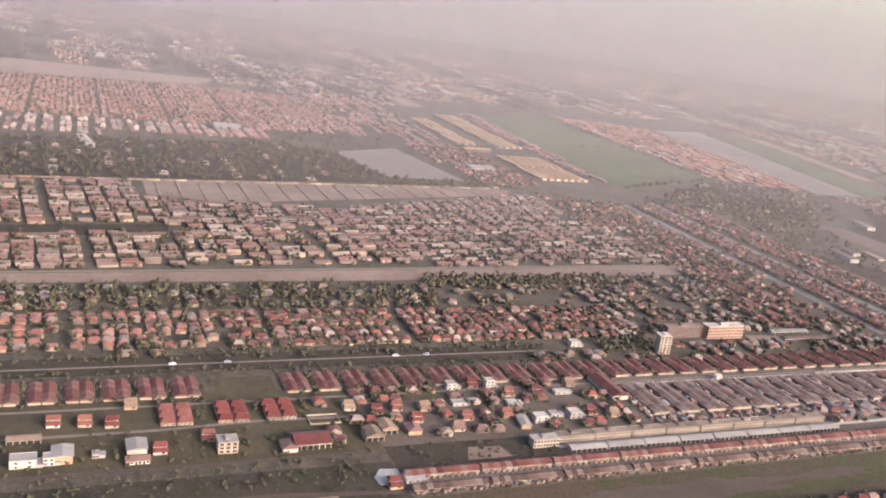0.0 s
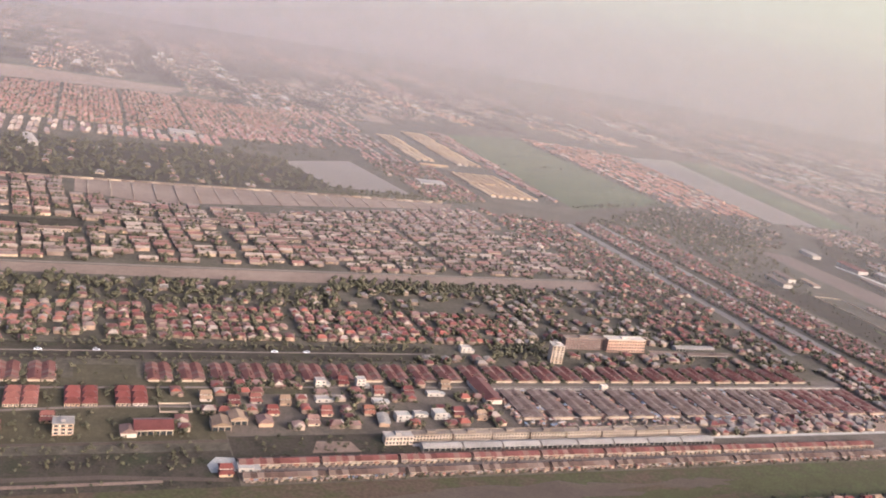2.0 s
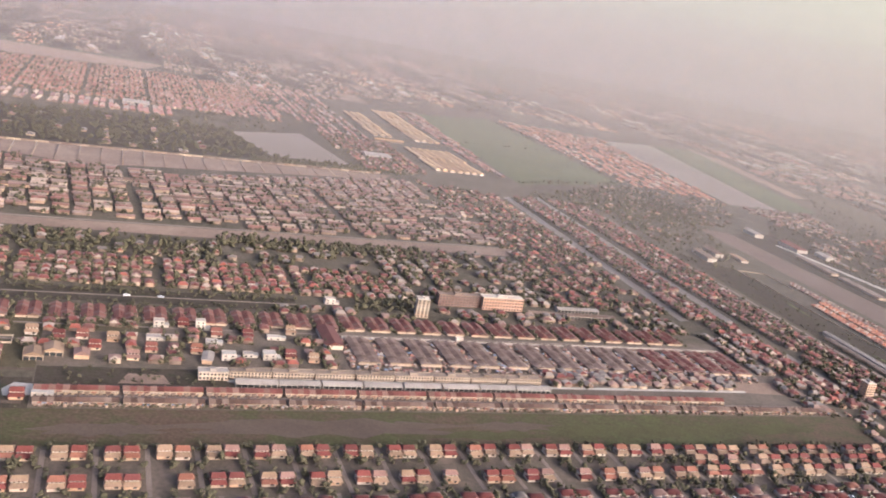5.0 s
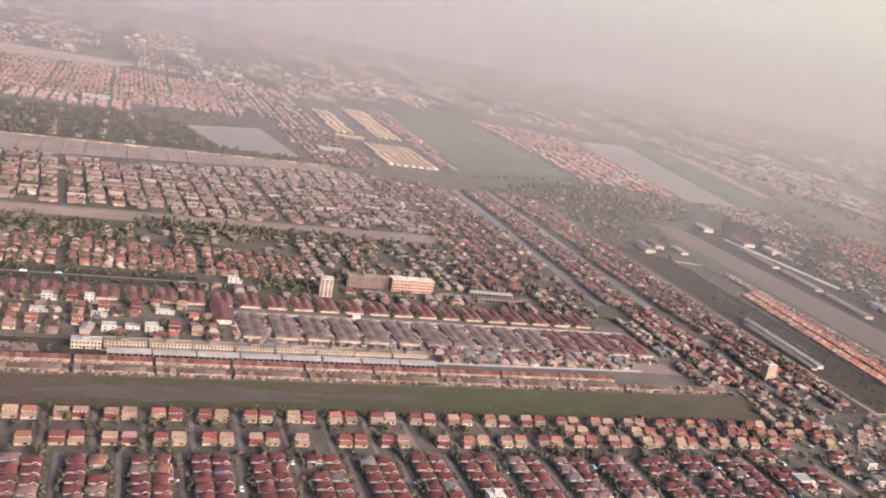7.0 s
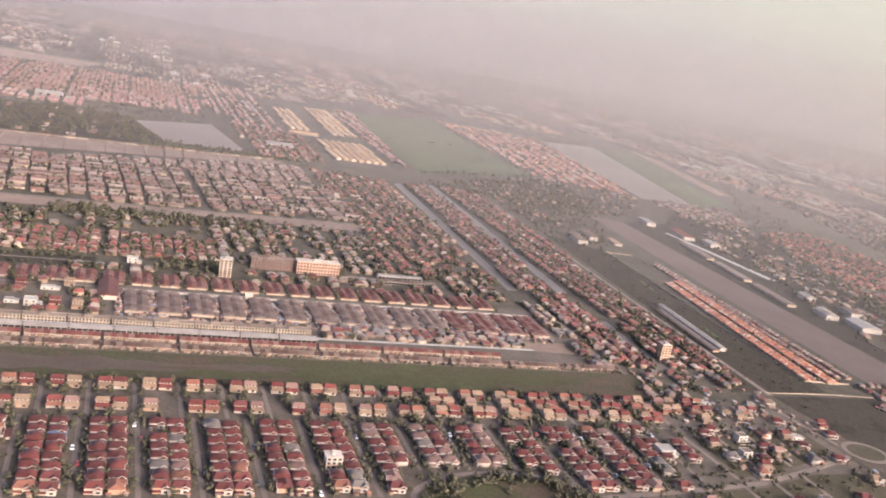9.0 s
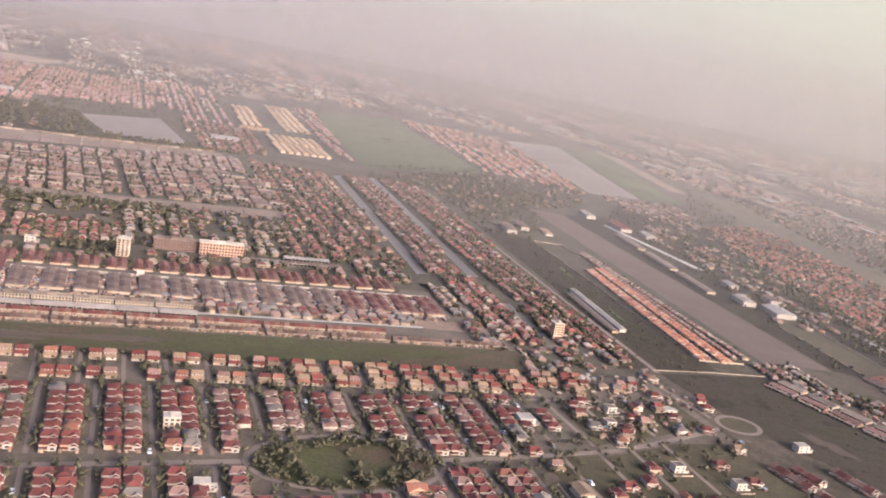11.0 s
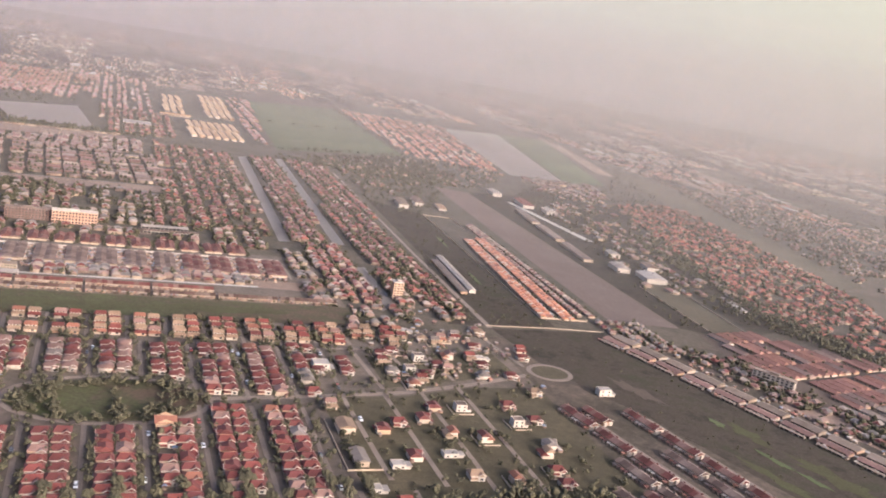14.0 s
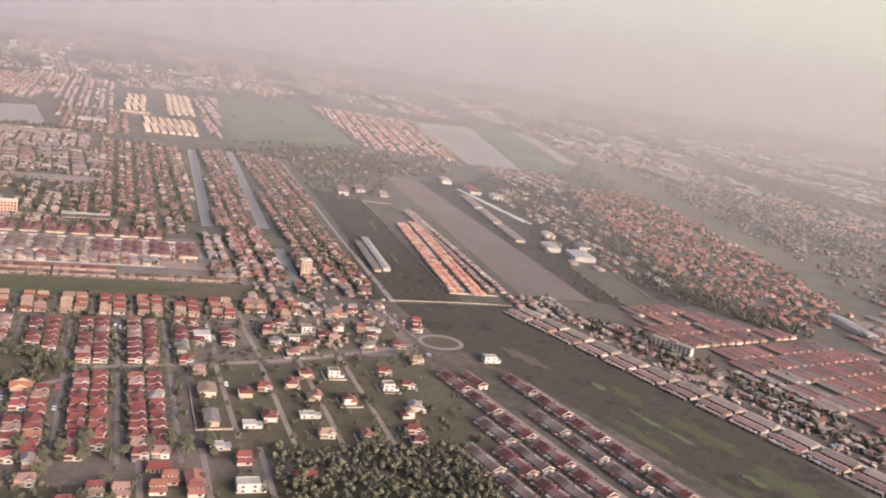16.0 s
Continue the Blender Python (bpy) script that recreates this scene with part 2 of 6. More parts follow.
def mesh_ob(name, bm, material, parent=None):
    me = bpy.data.meshes.new(name)
    bmesh.ops.scale(bm, vec=(UNIT, UNIT, UNIT), verts=bm.verts)
    bm.to_mesh(me)
    bm.free()
    for m in material if isinstance(material, (list, tuple)) else [material]:
        me.materials.append(m)
    ob = new(name, me)
    if parent:
        ob.parent = parent
    return ob


def part(name, bm, material, parent, label=""):
    ob = mesh_ob(name, bm, material, parent)
    return tagged(ob, label) if label else ob


def thing(name, m, label, category, group="", kind=""):
    e = new(name)
    e.empty_display_size = 2
    e.matrix_basis = m
    return tagged(e, label, category, group, kind)


def slab(corners, z0, z1, bm=None):
    bm = bm or bmesh.new()
    lo = [bm.verts.new((x, y, z0)) for x, y in corners]
    hi = [bm.verts.new((x, y, z1)) for x, y in corners]
    bm.faces.new(hi)
    n = len(corners)
    for i in range(n):
        bm.faces.new((lo[i], lo[(i + 1) % n], hi[(i + 1) % n], hi[i]))
    bmesh.ops.recalc_face_normals(bm, faces=bm.faces)
    return bm


def sheet(name, corners, z, material, label, category):
    ob = mesh_ob(name, slab(corners, -0.3, z), material)
    ob.matrix_basis = F
    return tagged(ob, label, category, "", "structure")


def box(bm, x0, x1, y0, y1, z0, z1, mi=0):
    v = [bm.verts.new(p) for p in ((x0, y0, z0), (x1, y0, z0), (x1, y1, z0), (x0, y1, z0), (x0, y0, z1), (x1, y0, z1), (x1, y1, z1), (x0, y1, z1))]
    for q in ((3, 2, 1, 0), (4, 5, 6, 7), (0, 1, 5, 4), (1, 2, 6, 5), (2, 3, 7, 6), (3, 0, 4, 7)):
        bm.faces.new([v[i] for i in q]).material_index = mi
    return bm


def hip(bm, x0, x1, y0, y1, z, rise, inset, mi=0, thick=0.18):
    """A roof over the rectangle, ridge along its longer side; inset 0 makes gables."""
    along = (x1 - x0) >= (y1 - y0)
    mx, my = (x0 + x1) / 2, (y0 + y1) / 2
    r = ((x0 + inset, my), (x1 - inset, my)) if along else ((mx, y0 + inset), (mx, y1 - inset))
    b = [bm.verts.new((x, y, z - thick)) for x, y in ((x0, y0), (x1, y0), (x1, y1), (x0, y1))]
    c = [bm.verts.new((x, y, z)) for x, y in ((x0, y0), (x1, y0), (x1, y1), (x0, y1))]
    t = [bm.verts.new((x, y, z + rise)) for x, y in r]
    bm.faces.new(b[::-1]).material_index = mi
    for i in range(4):
        bm.faces.new((b[i], b[(i + 1) % 4], c[(i + 1) % 4], c[i])).material_index = mi
    fs = ((c[0], c[1], t[1], t[0]), (c[1], c[2], t[1]), (c[2], c[3], t[0], t[1]), (c[3], c[0], t[0])) if along else \
        ((c[0], c[1], t[0]), (c[1], c[2], t[1], t[0]), (c[2], c[3], t[1]), (c[3], c[0], t[0], t[1]))
    for f in fs:
        bm.faces.new(f).material_index = mi
    return bm


class Many:
    """Many alike shapes joined into one mesh."""
    def __init__(self):
        self.v, self.f, self.m, self.n = [], [], [], 0

    def add(self, verts, quads, place, scale, turn, mi):
        """verts (n,3) and quads (k,4) at each of the places (p,3), scaled by (p,3), turned by (p,) radians."""
        place, scale, turn = (np.asarray(a, float) for a in (place, scale, turn))
        if not len(place):
            return
        w = verts[None] * scale[:, None]
        c, s = np.cos(turn)[:, None], np.sin(turn)[:, None]
        out = np.stack((w[..., 0] * c - w[..., 1] * s, w[..., 0] * s + w[..., 1] * c, w[..., 2]), -1) + place[:, None]
        k = np.arange(len(place))[:, None, None] * len(verts)
        self.v.append(out.reshape(-1, 3))
        self.f.append((quads[None] + k + self.n).reshape(-1, quads.shape[1]))
        self.m.append(np.full(len(place) * len(quads), mi))
        self.n += len(place) * len(verts)

    def make(self, name, materials, label, category, kind="stuff", group=""):
        me = bpy.data.meshes.new(name)
        v = np.concatenate(self.v) * UNIT
        sizes = np.concatenate([np.full(len(f), f.shape[1]) for f in self.f])
        loops = np.concatenate([f.ravel() for f in self.f])
        me.vertices.add(len(v))
        me.vertices.foreach_set("co", v.ravel())
        me.loops.add(len(loops))
        me.loops.foreach_set("vertex_index", loops.astype(np.int32))
        me.polygons.add(len(sizes))
        me.polygons.foreach_set("loop_start", np.r_[0, np.cumsum(sizes)[:-1]].astype(np.int32))
        me.polygons.foreach_set("material_index", np.concatenate(self.m).astype(np.int32))
        for m in materials:
            me.materials.append(m)
        me.update(calc_edges=True)
        me.validate()
        ob = new(name, me)
        ob.matrix_basis = F
        return tagged(ob, label, category, group, kind)


def arrays_of(ob):
    """The corners, triangles and material numbers of a mesh, in units of the plan."""
    me = ob.data
    me.calc_loop_triangles()
    v, f, m = np.empty(len(me.vertices) * 3), np.empty(len(me.loop_triangles) * 3, np.int32), np.empty(len(me.loop_triangles), np.int32)
    me.vertices.foreach_get("co", v)
    me.loop_triangles.foreach_get("vertices", f)
    me.loop_triangles.foreach_get("material_index", m)
    return v.reshape(-1, 3) / UNIT, f.reshape(-1, 3), m


def join_copies(name, kinds, label, category):
    """kinds: for each built thing, the places (u, v, turn) of its copies, joined into one mesh."""
    many, mats = Many(), []
    for first, places in kinds:
        p = np.array(places)
        for o in first.children:
            v, f, m = arrays_of(o)
            v = v + np.array(o.location) / UNIT
            for k in range(len(o.data.materials)):
                if o.data.materials[k] not in mats:
                    mats.append(o.data.materials[k])
                if (m == k).any():
                    many.add(v, f[m == k], np.c_[p[:, :2], np.zeros(len(p))], np.ones((len(p), 3)), np.radians(p[:, 2]), mats.index(o.data.materials[k]))
    return many.make(name, mats, label, category)


BOX_V = np.array([(-.5, -.5, 0), (.5, -.5, 0), (.5, .5, 0), (-.5, .5, 0), (-.5, -.5, 1), (.5, -.5, 1), (.5, .5, 1), (-.5, .5, 1)], float)
BOX_F = np.array([(0, 1, 5, 4), (1, 2, 6, 5), (2, 3, 7, 6), (3, 0, 4, 7), (4, 5, 6, 7)])
HIP_V = np.array([(-.5, -.5, 0), (.5, -.5, 0), (.5, .5, 0), (-.5, .5, 0), (0, -.22, 1), (0, .22, 1)], float)
HIP_3 = np.array([(0, 1, 4), (2, 3, 5)])
HIP_4 = np.array([(1, 2, 5, 4), (3, 0, 4, 5)])
GAB_V = HIP_V * (1, 1, 1) + np.array([(0, 0, 0)] * 4 + [(0, -.28, 0), (0, .28, 0)])


def add_houses(many, place, size, turn, rise, gable=False, over=0.5):
    """size: width, depth and height of the walls; the ridge runs along the depth."""
    place, size, turn, rise = (np.asarray(a, float) for a in (place, size, turn, rise))
    if not len(place):
        return
    many.add(BOX_V, BOX_F, place, size, turn, 0)
    top = place + size * (0, 0, 1)
    big = np.c_[size[:, 0] + 2 * over, size[:, 1] + 2 * over, rise]
    many.add(GAB_V if gable else HIP_V, HIP_4, top, big, turn, 1)
    many.add(GAB_V if gable else HIP_V, HIP_3, top, big, turn, 1)


def clump_shapes(count, seed, blobs, big=1.0):
    """Ragged crowns of overlapping leaf clumps, about one unit wide and high."""
    rng, shapes = np.random.default_rng(seed), []
    octa = np.array([(1, 0, 0), (0, 1, 0), (-1, 0, 0), (0, -1, 0), (0, 0, 1), (0, 0, -1)], float)
    tri = np.array([(0, 1, 4), (1, 2, 4), (2, 3, 4), (3, 0, 4), (1, 0, 5), (2, 1, 5), (3, 2, 5), (0, 3, 5)])
    for _ in range(count):
        vs, fs = [], []
        for k in range(blobs):
            a, r = rng.uniform(0, 6.28), rng.uniform(0.05, 0.33)
            c = np.array((r * math.cos(a), r * math.sin(a), rng.uniform(0.3, 0.8)))
            s = big * rng.uniform(0.13, 0.27) * np.array((1, 1, rng.uniform(0.6, 1.1)))
            q, ang = octa * rng.uniform(0.55, 1.25, (6, 1)), rng.uniform(0, 6.28)
            q = np.c_[q[:, 0] * math.cos(ang) - q[:, 1] * math.sin(ang), q[:, 0] * math.sin(ang) + q[:, 1] * math.cos(ang), q[:, 2]]
            fs.append(tri + 6 * k)
            vs.append(q * s + c)
        shapes.append((np.concatenate(vs), np.concatenate(fs)))
    return shapes


CLUMPS, FAR_CLUMPS = clump_shapes(6, 5, 7), clump_shapes(6, 8, 3, 1.45)


def add_trees(many, places, sizes, seed, clumps):
    places, sizes, rng = np.asarray(places, float), np.asarray(sizes, float), np.random.default_rng(seed)
    which = rng.integers(0, len(clumps), len(places))
    for i, (v, f) in enumerate(clumps):
        k = which == i
        n = int(k.sum())
        if n:
            s = sizes[k][:, None] * np.c_[rng.uniform(0.85, 1.2, n), rng.uniform(0.85, 1.2, n), rng.uniform(0.75, 1.15, n)]
            many.add(v, f, places[k] - (0, 0, 0.15) * s, s, rng.uniform(0, 6.28, n), 0)


def inside(u, v, corners):
    """Which of the points lie in the polygon."""
    u, v = np.asarray(u, float), np.asarray(v, float)
    hit = np.zeros(u.shape, bool)
    for (a, b), (c, d) in zip(corners, corners[1:] + corners[:1]):
        hit ^= ((b > v) != (d > v)) & (u < (c - a) * (v - b) / ((d - b) or 1e-9) + a)
    return hit


def lots(corners, du, dv, rng, road_every=2, road=8.0, turn=0.0, keep=0.9, jitter=1.0):
    """House lots in a quarter: back-to-back columns with a street after every second one."""
    us, vs = [c[0] for c in corners], [c[1] for c in corners]
    cu, cv = (min(us) + max(us)) / 2, (min(vs) + max(vs)) / 2
    reach = math.hypot(max(us) - min(us), max(vs) - min(vs)) / 2
    cols, x, i = [], -reach, 0
    while x < reach:
        cols.append(x)
        i += 1
        x += du + (road if i % road_every == 0 else 0)
    rows, y, i = [], -reach, 0
    while y < reach:
        rows.append(y)
        i += 1
        y += dv + (9.0 if i % 11 == 0 else 0)
    g = np.array([(a, b) for a in cols for b in rows])
    g += rng.uniform(-jitter, jitter, g.shape)
    c, s = math.cos(radians(turn)), math.sin(radians(turn))
    g = np.c_[cu + g[:, 0] * c - g[:, 1] * s, cv + g[:, 0] * s + g[:, 1] * c]
    g = g[inside(g[:, 0], g[:, 1], corners)]
    return g[rng.uniform(0, 1, len(g)) < keep]


TREES = []  # (u, v, size) of trees too many to count


def quarter(name, corners, material, label, du=12.0, dv=12.0, w=(8, 10), d=(9, 11.5), h=(2.6, 4.8), rise=(1.7, 2.8), road=8.0,
            turn=0.0, keep=0.92, jitter=1.5, gable=False, trees=0.35, seed=1, wings=0.6, free=()):
    """A quarter of many houses in streets, with trees in the gardens."""
    rng = np.random.default_rng(seed)
    g = lots(corners, du, dv, rng, 2, road, turn, keep, jitter)
    for u, v in free:
        g = g[np.hypot(g[:, 0] - u, g[:, 1] - v) > 14]
    n = len(g)
    many = Many()
    spin = radians(turn) + rng.normal(0, 0.04, n) + rng.choice((0, math.pi / 2), n) * (0 if gable or d[1] > 20 else 1)
    add_houses(many, np.c_[g, np.zeros(n)], np.c_[rng.uniform(*w, n), rng.uniform(*d, n), rng.uniform(*h, n)], spin, rng.uniform(*rise, n), gable)
    # a lower wing or porch beside each house
    k = rng.uniform(0, 1, n) < wings
    off = np.c_[rng.choice((-1, 1), k.sum()) * 4.2, rng.uniform(-5.5, -2, k.sum())]
    m = int(k.sum())
    add_houses(many, np.c_[g[k] + off, np.zeros(m)], np.c_[rng.uniform(3, 5, m), rng.uniform(3, 5, m), rng.uniform(2.4, 3.2, m)], np.full(m, radians(turn)), rng.uniform(0.4, 1.2, m), True, 0.3)
    ob = many.make(name, [WALLS, material], label, "houses")
    spread = 7.5 if not gable or d[1] < 20 else 0.5 * d[1]
    for u, v in np.repeat(g, rng.poisson(1.5 * trees, n), 0):
        a = rng.uniform(0, 6.28)
        TREES.append((u + 7.5 * math.cos(a), v + spread * math.sin(a), rng.uniform(5, 11.5)))
    return ob


def grove(corners, step, size, seed, keep=0.8):
    rng = np.random.default_rng(seed)
    us, vs = [c[0] for c in corners], [c[1] for c in corners]
    g = np.array([(a, b) for a in np.arange(min(us), max(us), step) for b in np.arange(min(vs), max(vs), step)])
    g = g + rng.uniform(-0.5, 0.5, g.shape) * step
    g = g[inside(g[:, 0], g[:, 1], corners) & (rng.uniform(0, 1, len(g)) < keep)]
    TREES.extend((u, v, rng.uniform(*size)) for u, v in g)


def rect(u0, u1, v0, v1):
    return [(u0, v0), (u1, v0), (u1, v1), (u0, v1)]

# ---- ground and distance ----
MIDDLE = Vector((500, -35, 0))
REACH = 4620.0 / UNIT
bm = bmesh.new()
bmesh.ops.create_circle(bm, cap_ends=True, segments=96, radius=REACH)
bmesh.ops.translate(bm, verts=bm.verts, vec=MIDDLE)
tagged(mesh_ob("ground", bm, GROUND), "flat suburban ground of earth, grass and paving", "ground", "", "structure")


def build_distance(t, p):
    """Glowing backdrop painted as pale hazy distance and sky, brighter and yellower towards the sun's side."""
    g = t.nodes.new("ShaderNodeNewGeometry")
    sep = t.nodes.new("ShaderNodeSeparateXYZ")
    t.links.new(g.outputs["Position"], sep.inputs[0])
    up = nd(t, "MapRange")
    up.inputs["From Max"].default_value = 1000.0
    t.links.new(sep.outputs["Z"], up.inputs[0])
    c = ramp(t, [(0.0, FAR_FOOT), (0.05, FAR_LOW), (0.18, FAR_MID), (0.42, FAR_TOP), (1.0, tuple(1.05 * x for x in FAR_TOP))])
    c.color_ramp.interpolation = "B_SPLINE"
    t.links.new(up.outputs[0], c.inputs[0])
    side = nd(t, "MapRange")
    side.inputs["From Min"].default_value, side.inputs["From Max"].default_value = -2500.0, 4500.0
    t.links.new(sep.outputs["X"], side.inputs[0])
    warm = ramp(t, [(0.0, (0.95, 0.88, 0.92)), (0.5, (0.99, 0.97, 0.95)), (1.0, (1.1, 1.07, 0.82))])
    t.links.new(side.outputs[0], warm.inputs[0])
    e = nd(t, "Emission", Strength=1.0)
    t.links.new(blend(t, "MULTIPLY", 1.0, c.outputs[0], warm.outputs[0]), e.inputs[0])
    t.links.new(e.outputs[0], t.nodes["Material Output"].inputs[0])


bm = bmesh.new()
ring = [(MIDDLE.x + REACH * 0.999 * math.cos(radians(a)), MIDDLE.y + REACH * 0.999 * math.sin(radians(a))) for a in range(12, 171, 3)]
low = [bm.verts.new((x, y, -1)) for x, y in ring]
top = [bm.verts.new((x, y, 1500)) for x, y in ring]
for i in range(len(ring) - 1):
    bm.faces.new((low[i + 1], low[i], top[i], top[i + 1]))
tagged(mesh_ob("backdrop", bm, mat("glowing_distance", build_distance)), "glowing backdrop painted as pale hazy distance and evening sky", "backdrop", "", "structure")


def build_haze_sheet(foot, thick):
    """Translucent sheet that stands in for haze, lit by sun and sky: clear at the ground, thick from foot upwards, gone
    above the haze's top.
    """
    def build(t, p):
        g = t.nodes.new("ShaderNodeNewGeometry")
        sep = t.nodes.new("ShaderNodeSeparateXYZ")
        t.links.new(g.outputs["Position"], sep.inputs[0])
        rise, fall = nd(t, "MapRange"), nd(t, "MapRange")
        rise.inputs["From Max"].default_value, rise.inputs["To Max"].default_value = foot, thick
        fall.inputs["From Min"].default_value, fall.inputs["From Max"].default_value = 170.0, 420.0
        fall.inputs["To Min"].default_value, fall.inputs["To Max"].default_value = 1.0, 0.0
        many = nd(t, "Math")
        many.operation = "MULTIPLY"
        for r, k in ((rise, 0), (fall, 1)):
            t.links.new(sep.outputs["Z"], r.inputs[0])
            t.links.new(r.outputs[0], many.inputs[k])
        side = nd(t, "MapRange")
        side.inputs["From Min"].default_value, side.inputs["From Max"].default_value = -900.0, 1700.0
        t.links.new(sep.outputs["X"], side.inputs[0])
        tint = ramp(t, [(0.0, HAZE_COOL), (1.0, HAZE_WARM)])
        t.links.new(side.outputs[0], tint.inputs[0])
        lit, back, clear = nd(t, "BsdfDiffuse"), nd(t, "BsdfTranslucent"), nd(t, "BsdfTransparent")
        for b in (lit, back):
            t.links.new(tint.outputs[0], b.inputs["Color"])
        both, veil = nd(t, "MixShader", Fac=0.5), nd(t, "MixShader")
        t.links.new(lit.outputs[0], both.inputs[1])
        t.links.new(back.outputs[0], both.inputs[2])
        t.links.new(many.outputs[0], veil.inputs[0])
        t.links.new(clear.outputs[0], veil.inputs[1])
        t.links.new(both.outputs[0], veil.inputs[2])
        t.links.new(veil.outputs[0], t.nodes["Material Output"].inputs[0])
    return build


# upright flat sheets added to imitate haze over the far town
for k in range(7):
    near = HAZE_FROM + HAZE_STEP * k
    m = mat("haze_sheet_veil", build_haze_sheet(200.0 * (1 - near / (near + HAZE_STEP)), HAZE_THICK))
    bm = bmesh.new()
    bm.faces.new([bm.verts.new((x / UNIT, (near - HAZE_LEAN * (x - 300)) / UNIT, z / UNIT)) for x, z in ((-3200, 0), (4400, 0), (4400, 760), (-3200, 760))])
    tagged(mesh_ob("haze_bank", bm, m), "flat translucent sheet that stands in for haze over the far town", "haze", "", "structure")

# ---- land ----
sheet("far_plain", [(-3400, 900), (-620, 900), (-620, 1600), (1700, 1640), (2300, -60), (3400, -200), (5200, 1500), (4300, 5000), (1500, 5600), (-3000, 5600)], 0.015, TOWN, "weedy plain under the far town", "ground")
sheet("town_ground", [(-620, 470), (1700, 470), (1760, -60), (2300, -60), (2400, 1900), (1750, 1690), (900, 1640), (-620, 1620)], 0.03, TOWN, "weedy ground between the houses of the town", "ground")
sheet("field", rect(-420, 1075, 482, 541), 0.08, FIELD, "open strip of grass and brown earth between two estates", "field")
sheet("scrub", rect(246, 404, 579, 619), 0.065, SCRUB, "dark green scrub behind terraces", "scrub")
sheet("scrub", rect(-420, 245, 541, 596), 0.06, SCRUB, "dark green scrub beside a dirt track", "scrub")
sheet("canal_bank", rect(-600, 497, 779, 818), 0.07, SCRUB, "dark overgrown bank along a narrow lane", "bank")
sheet("lane", [(-600, 789), (497, 799), (497, 802), (-600, 792)], 0.16, ASPHALT, "pale concrete lane between dark overgrown banks", "lane")
sheet("earth_bank", [(-500, 1018), (396, 1036), (900, 1066), (900, 1106), (256, 1072), (-500, 1042)], 0.07, SOIL, "bare brown earth strip along a road", "earth")
sheet("road", [(-500, 1045), (256, 1074), (900, 1107), (900, 1113), (256, 1080), (-500, 1051)], 0.16, ASPHALT, "straight worn concrete road", "road")
sheet("dark_field", [(-500, 1160), (132, 1229), (137, 1278), (-500, 1215)], 0.07, SCRUB, "dark overgrown field among houses", "field")
sheet("building_plots", [(120, 1450), (240, 1412), (806, 1545), (830, 1592), (257, 1553), (120, 1543)], 0.07, SOIL, "bare brown building plots", "plots")
sheet("pond", [(541, 1894), (716, 1982), (763, 1648), (597, 1665)], 0.05, POND, "shallow pale pond", "pond")
sheet("forest_floor", [(-500, 1490), (522, 1600), (597, 1665), (541, 1894), (406, 1966), (-114, 1860), (-500, 1800)], 0.05, SCRUB, "dark ground under trees", "ground")
sheet("brown_field", [(-900, 2750), (-173, 2796), (385, 2860), (443, 3030), (-194, 3134), (-900, 3100)], 0.07, SOIL, "brown harvested field", "field")
sheet("meadow", [(1150, 1651), (1499, 1799), (1533, 2786), (1212, 2647)], 0.07, MEADOW, "wide green meadow", "meadow")
sheet("long_pond", [(1754, 1694), (1901, 1687), (2132, 2676), (1899, 2626)], 0.05, POND, "long pale pond", "pond")
sheet("meadow", [(1910, 1687), (2040, 1700), (2330, 2690), (2140, 2676)], 0.07, MEADOW, "green meadow beside a long pond", "meadow")
sheet("canal", [(1019, 815), (1036, 820), (1062, 1507), (1044, 1496)], 0.05, WATER, "straight grey canal between houses", "canal")
sheet("canal", [(1098, 821), (1115, 826), (1141, 1533), (1125, 1522)], 0.05, WATER, "straight grey canal between houses", "canal")
sheet("canal", [(1091, 537), (1115, 562), (1116, 715), (1100, 713)], 0.05, WATER, "straight grey canal between houses", "canal")
sheet("dark_field", [(1160, 505), (1300, 512), (1322, 1090), (1240, 1180), (1225, 800)], 0.07, SCRUB, "dark overgrown field behind a cream wall", "field")
sheet("road", [(1205, 500), (1212, 500), (1216, 801), (1234, 1424), (1229, 1424), (1211, 801)], 0.16, ASPHALT, "worn road along dark fields", "road")
sheet("mud_flat", [(1394, 548), (1490, 535), (1512, 1367), (1446, 1399)], 0.06, MUD, "long strip of bare brown mud", "mud")
sheet("meadow", [(1492, 535), (1532, 517), (1560, 720), (1600, 1150), (1513, 1360)], 0.07, SCRUB, "dark green strip beside the mud", "scrub")
sheet("dark_field", [(1209, 498), (1357, 501), (1390, 345), (1440, 220), (1470, 30), (1385, -60), (1335, 87), (1274, 277), (1247, 327), (1223, 398)], 0.07, SCRUB, "wide dark overgrown field", "field")
sheet("meadow", [(1548, 718), (1612, 747), (1588, 524), (1532, 517)], 0.1, GRASS, "fenced plot of dull grass", "meadow")
sheet("estate_ground", [(200, 100), (1190, 100), (1190, 480), (200, 480)], 0.05, YARD, "ground of yards, lawns and streets", "ground")
sheet("row_house_ground", rect(245, 1050, 542, 735), 0.06, YARD, "paved ground between row houses", "ground")
sheet("house_ground", rect(-420, 505, 615, 735), 0.05, GRASS, "lawns and bare yards round detached houses", "ground")
sheet("road", rect(-420, 245, 610, 613.5), 0.16, EARTH, "brown earth road beside scrub", "road")

sheet("earth_plot", [(770, 612), (1040, 590), (1040, 624), (770, 628)], 0.1, SOIL, "bare brown plot behind terraces", "earth")
sheet("earth_plot", [(790, 790), (850, 796), (846, 822), (796, 826)], 0.1, SOIL, "bare brown ground beside a school", "earth")
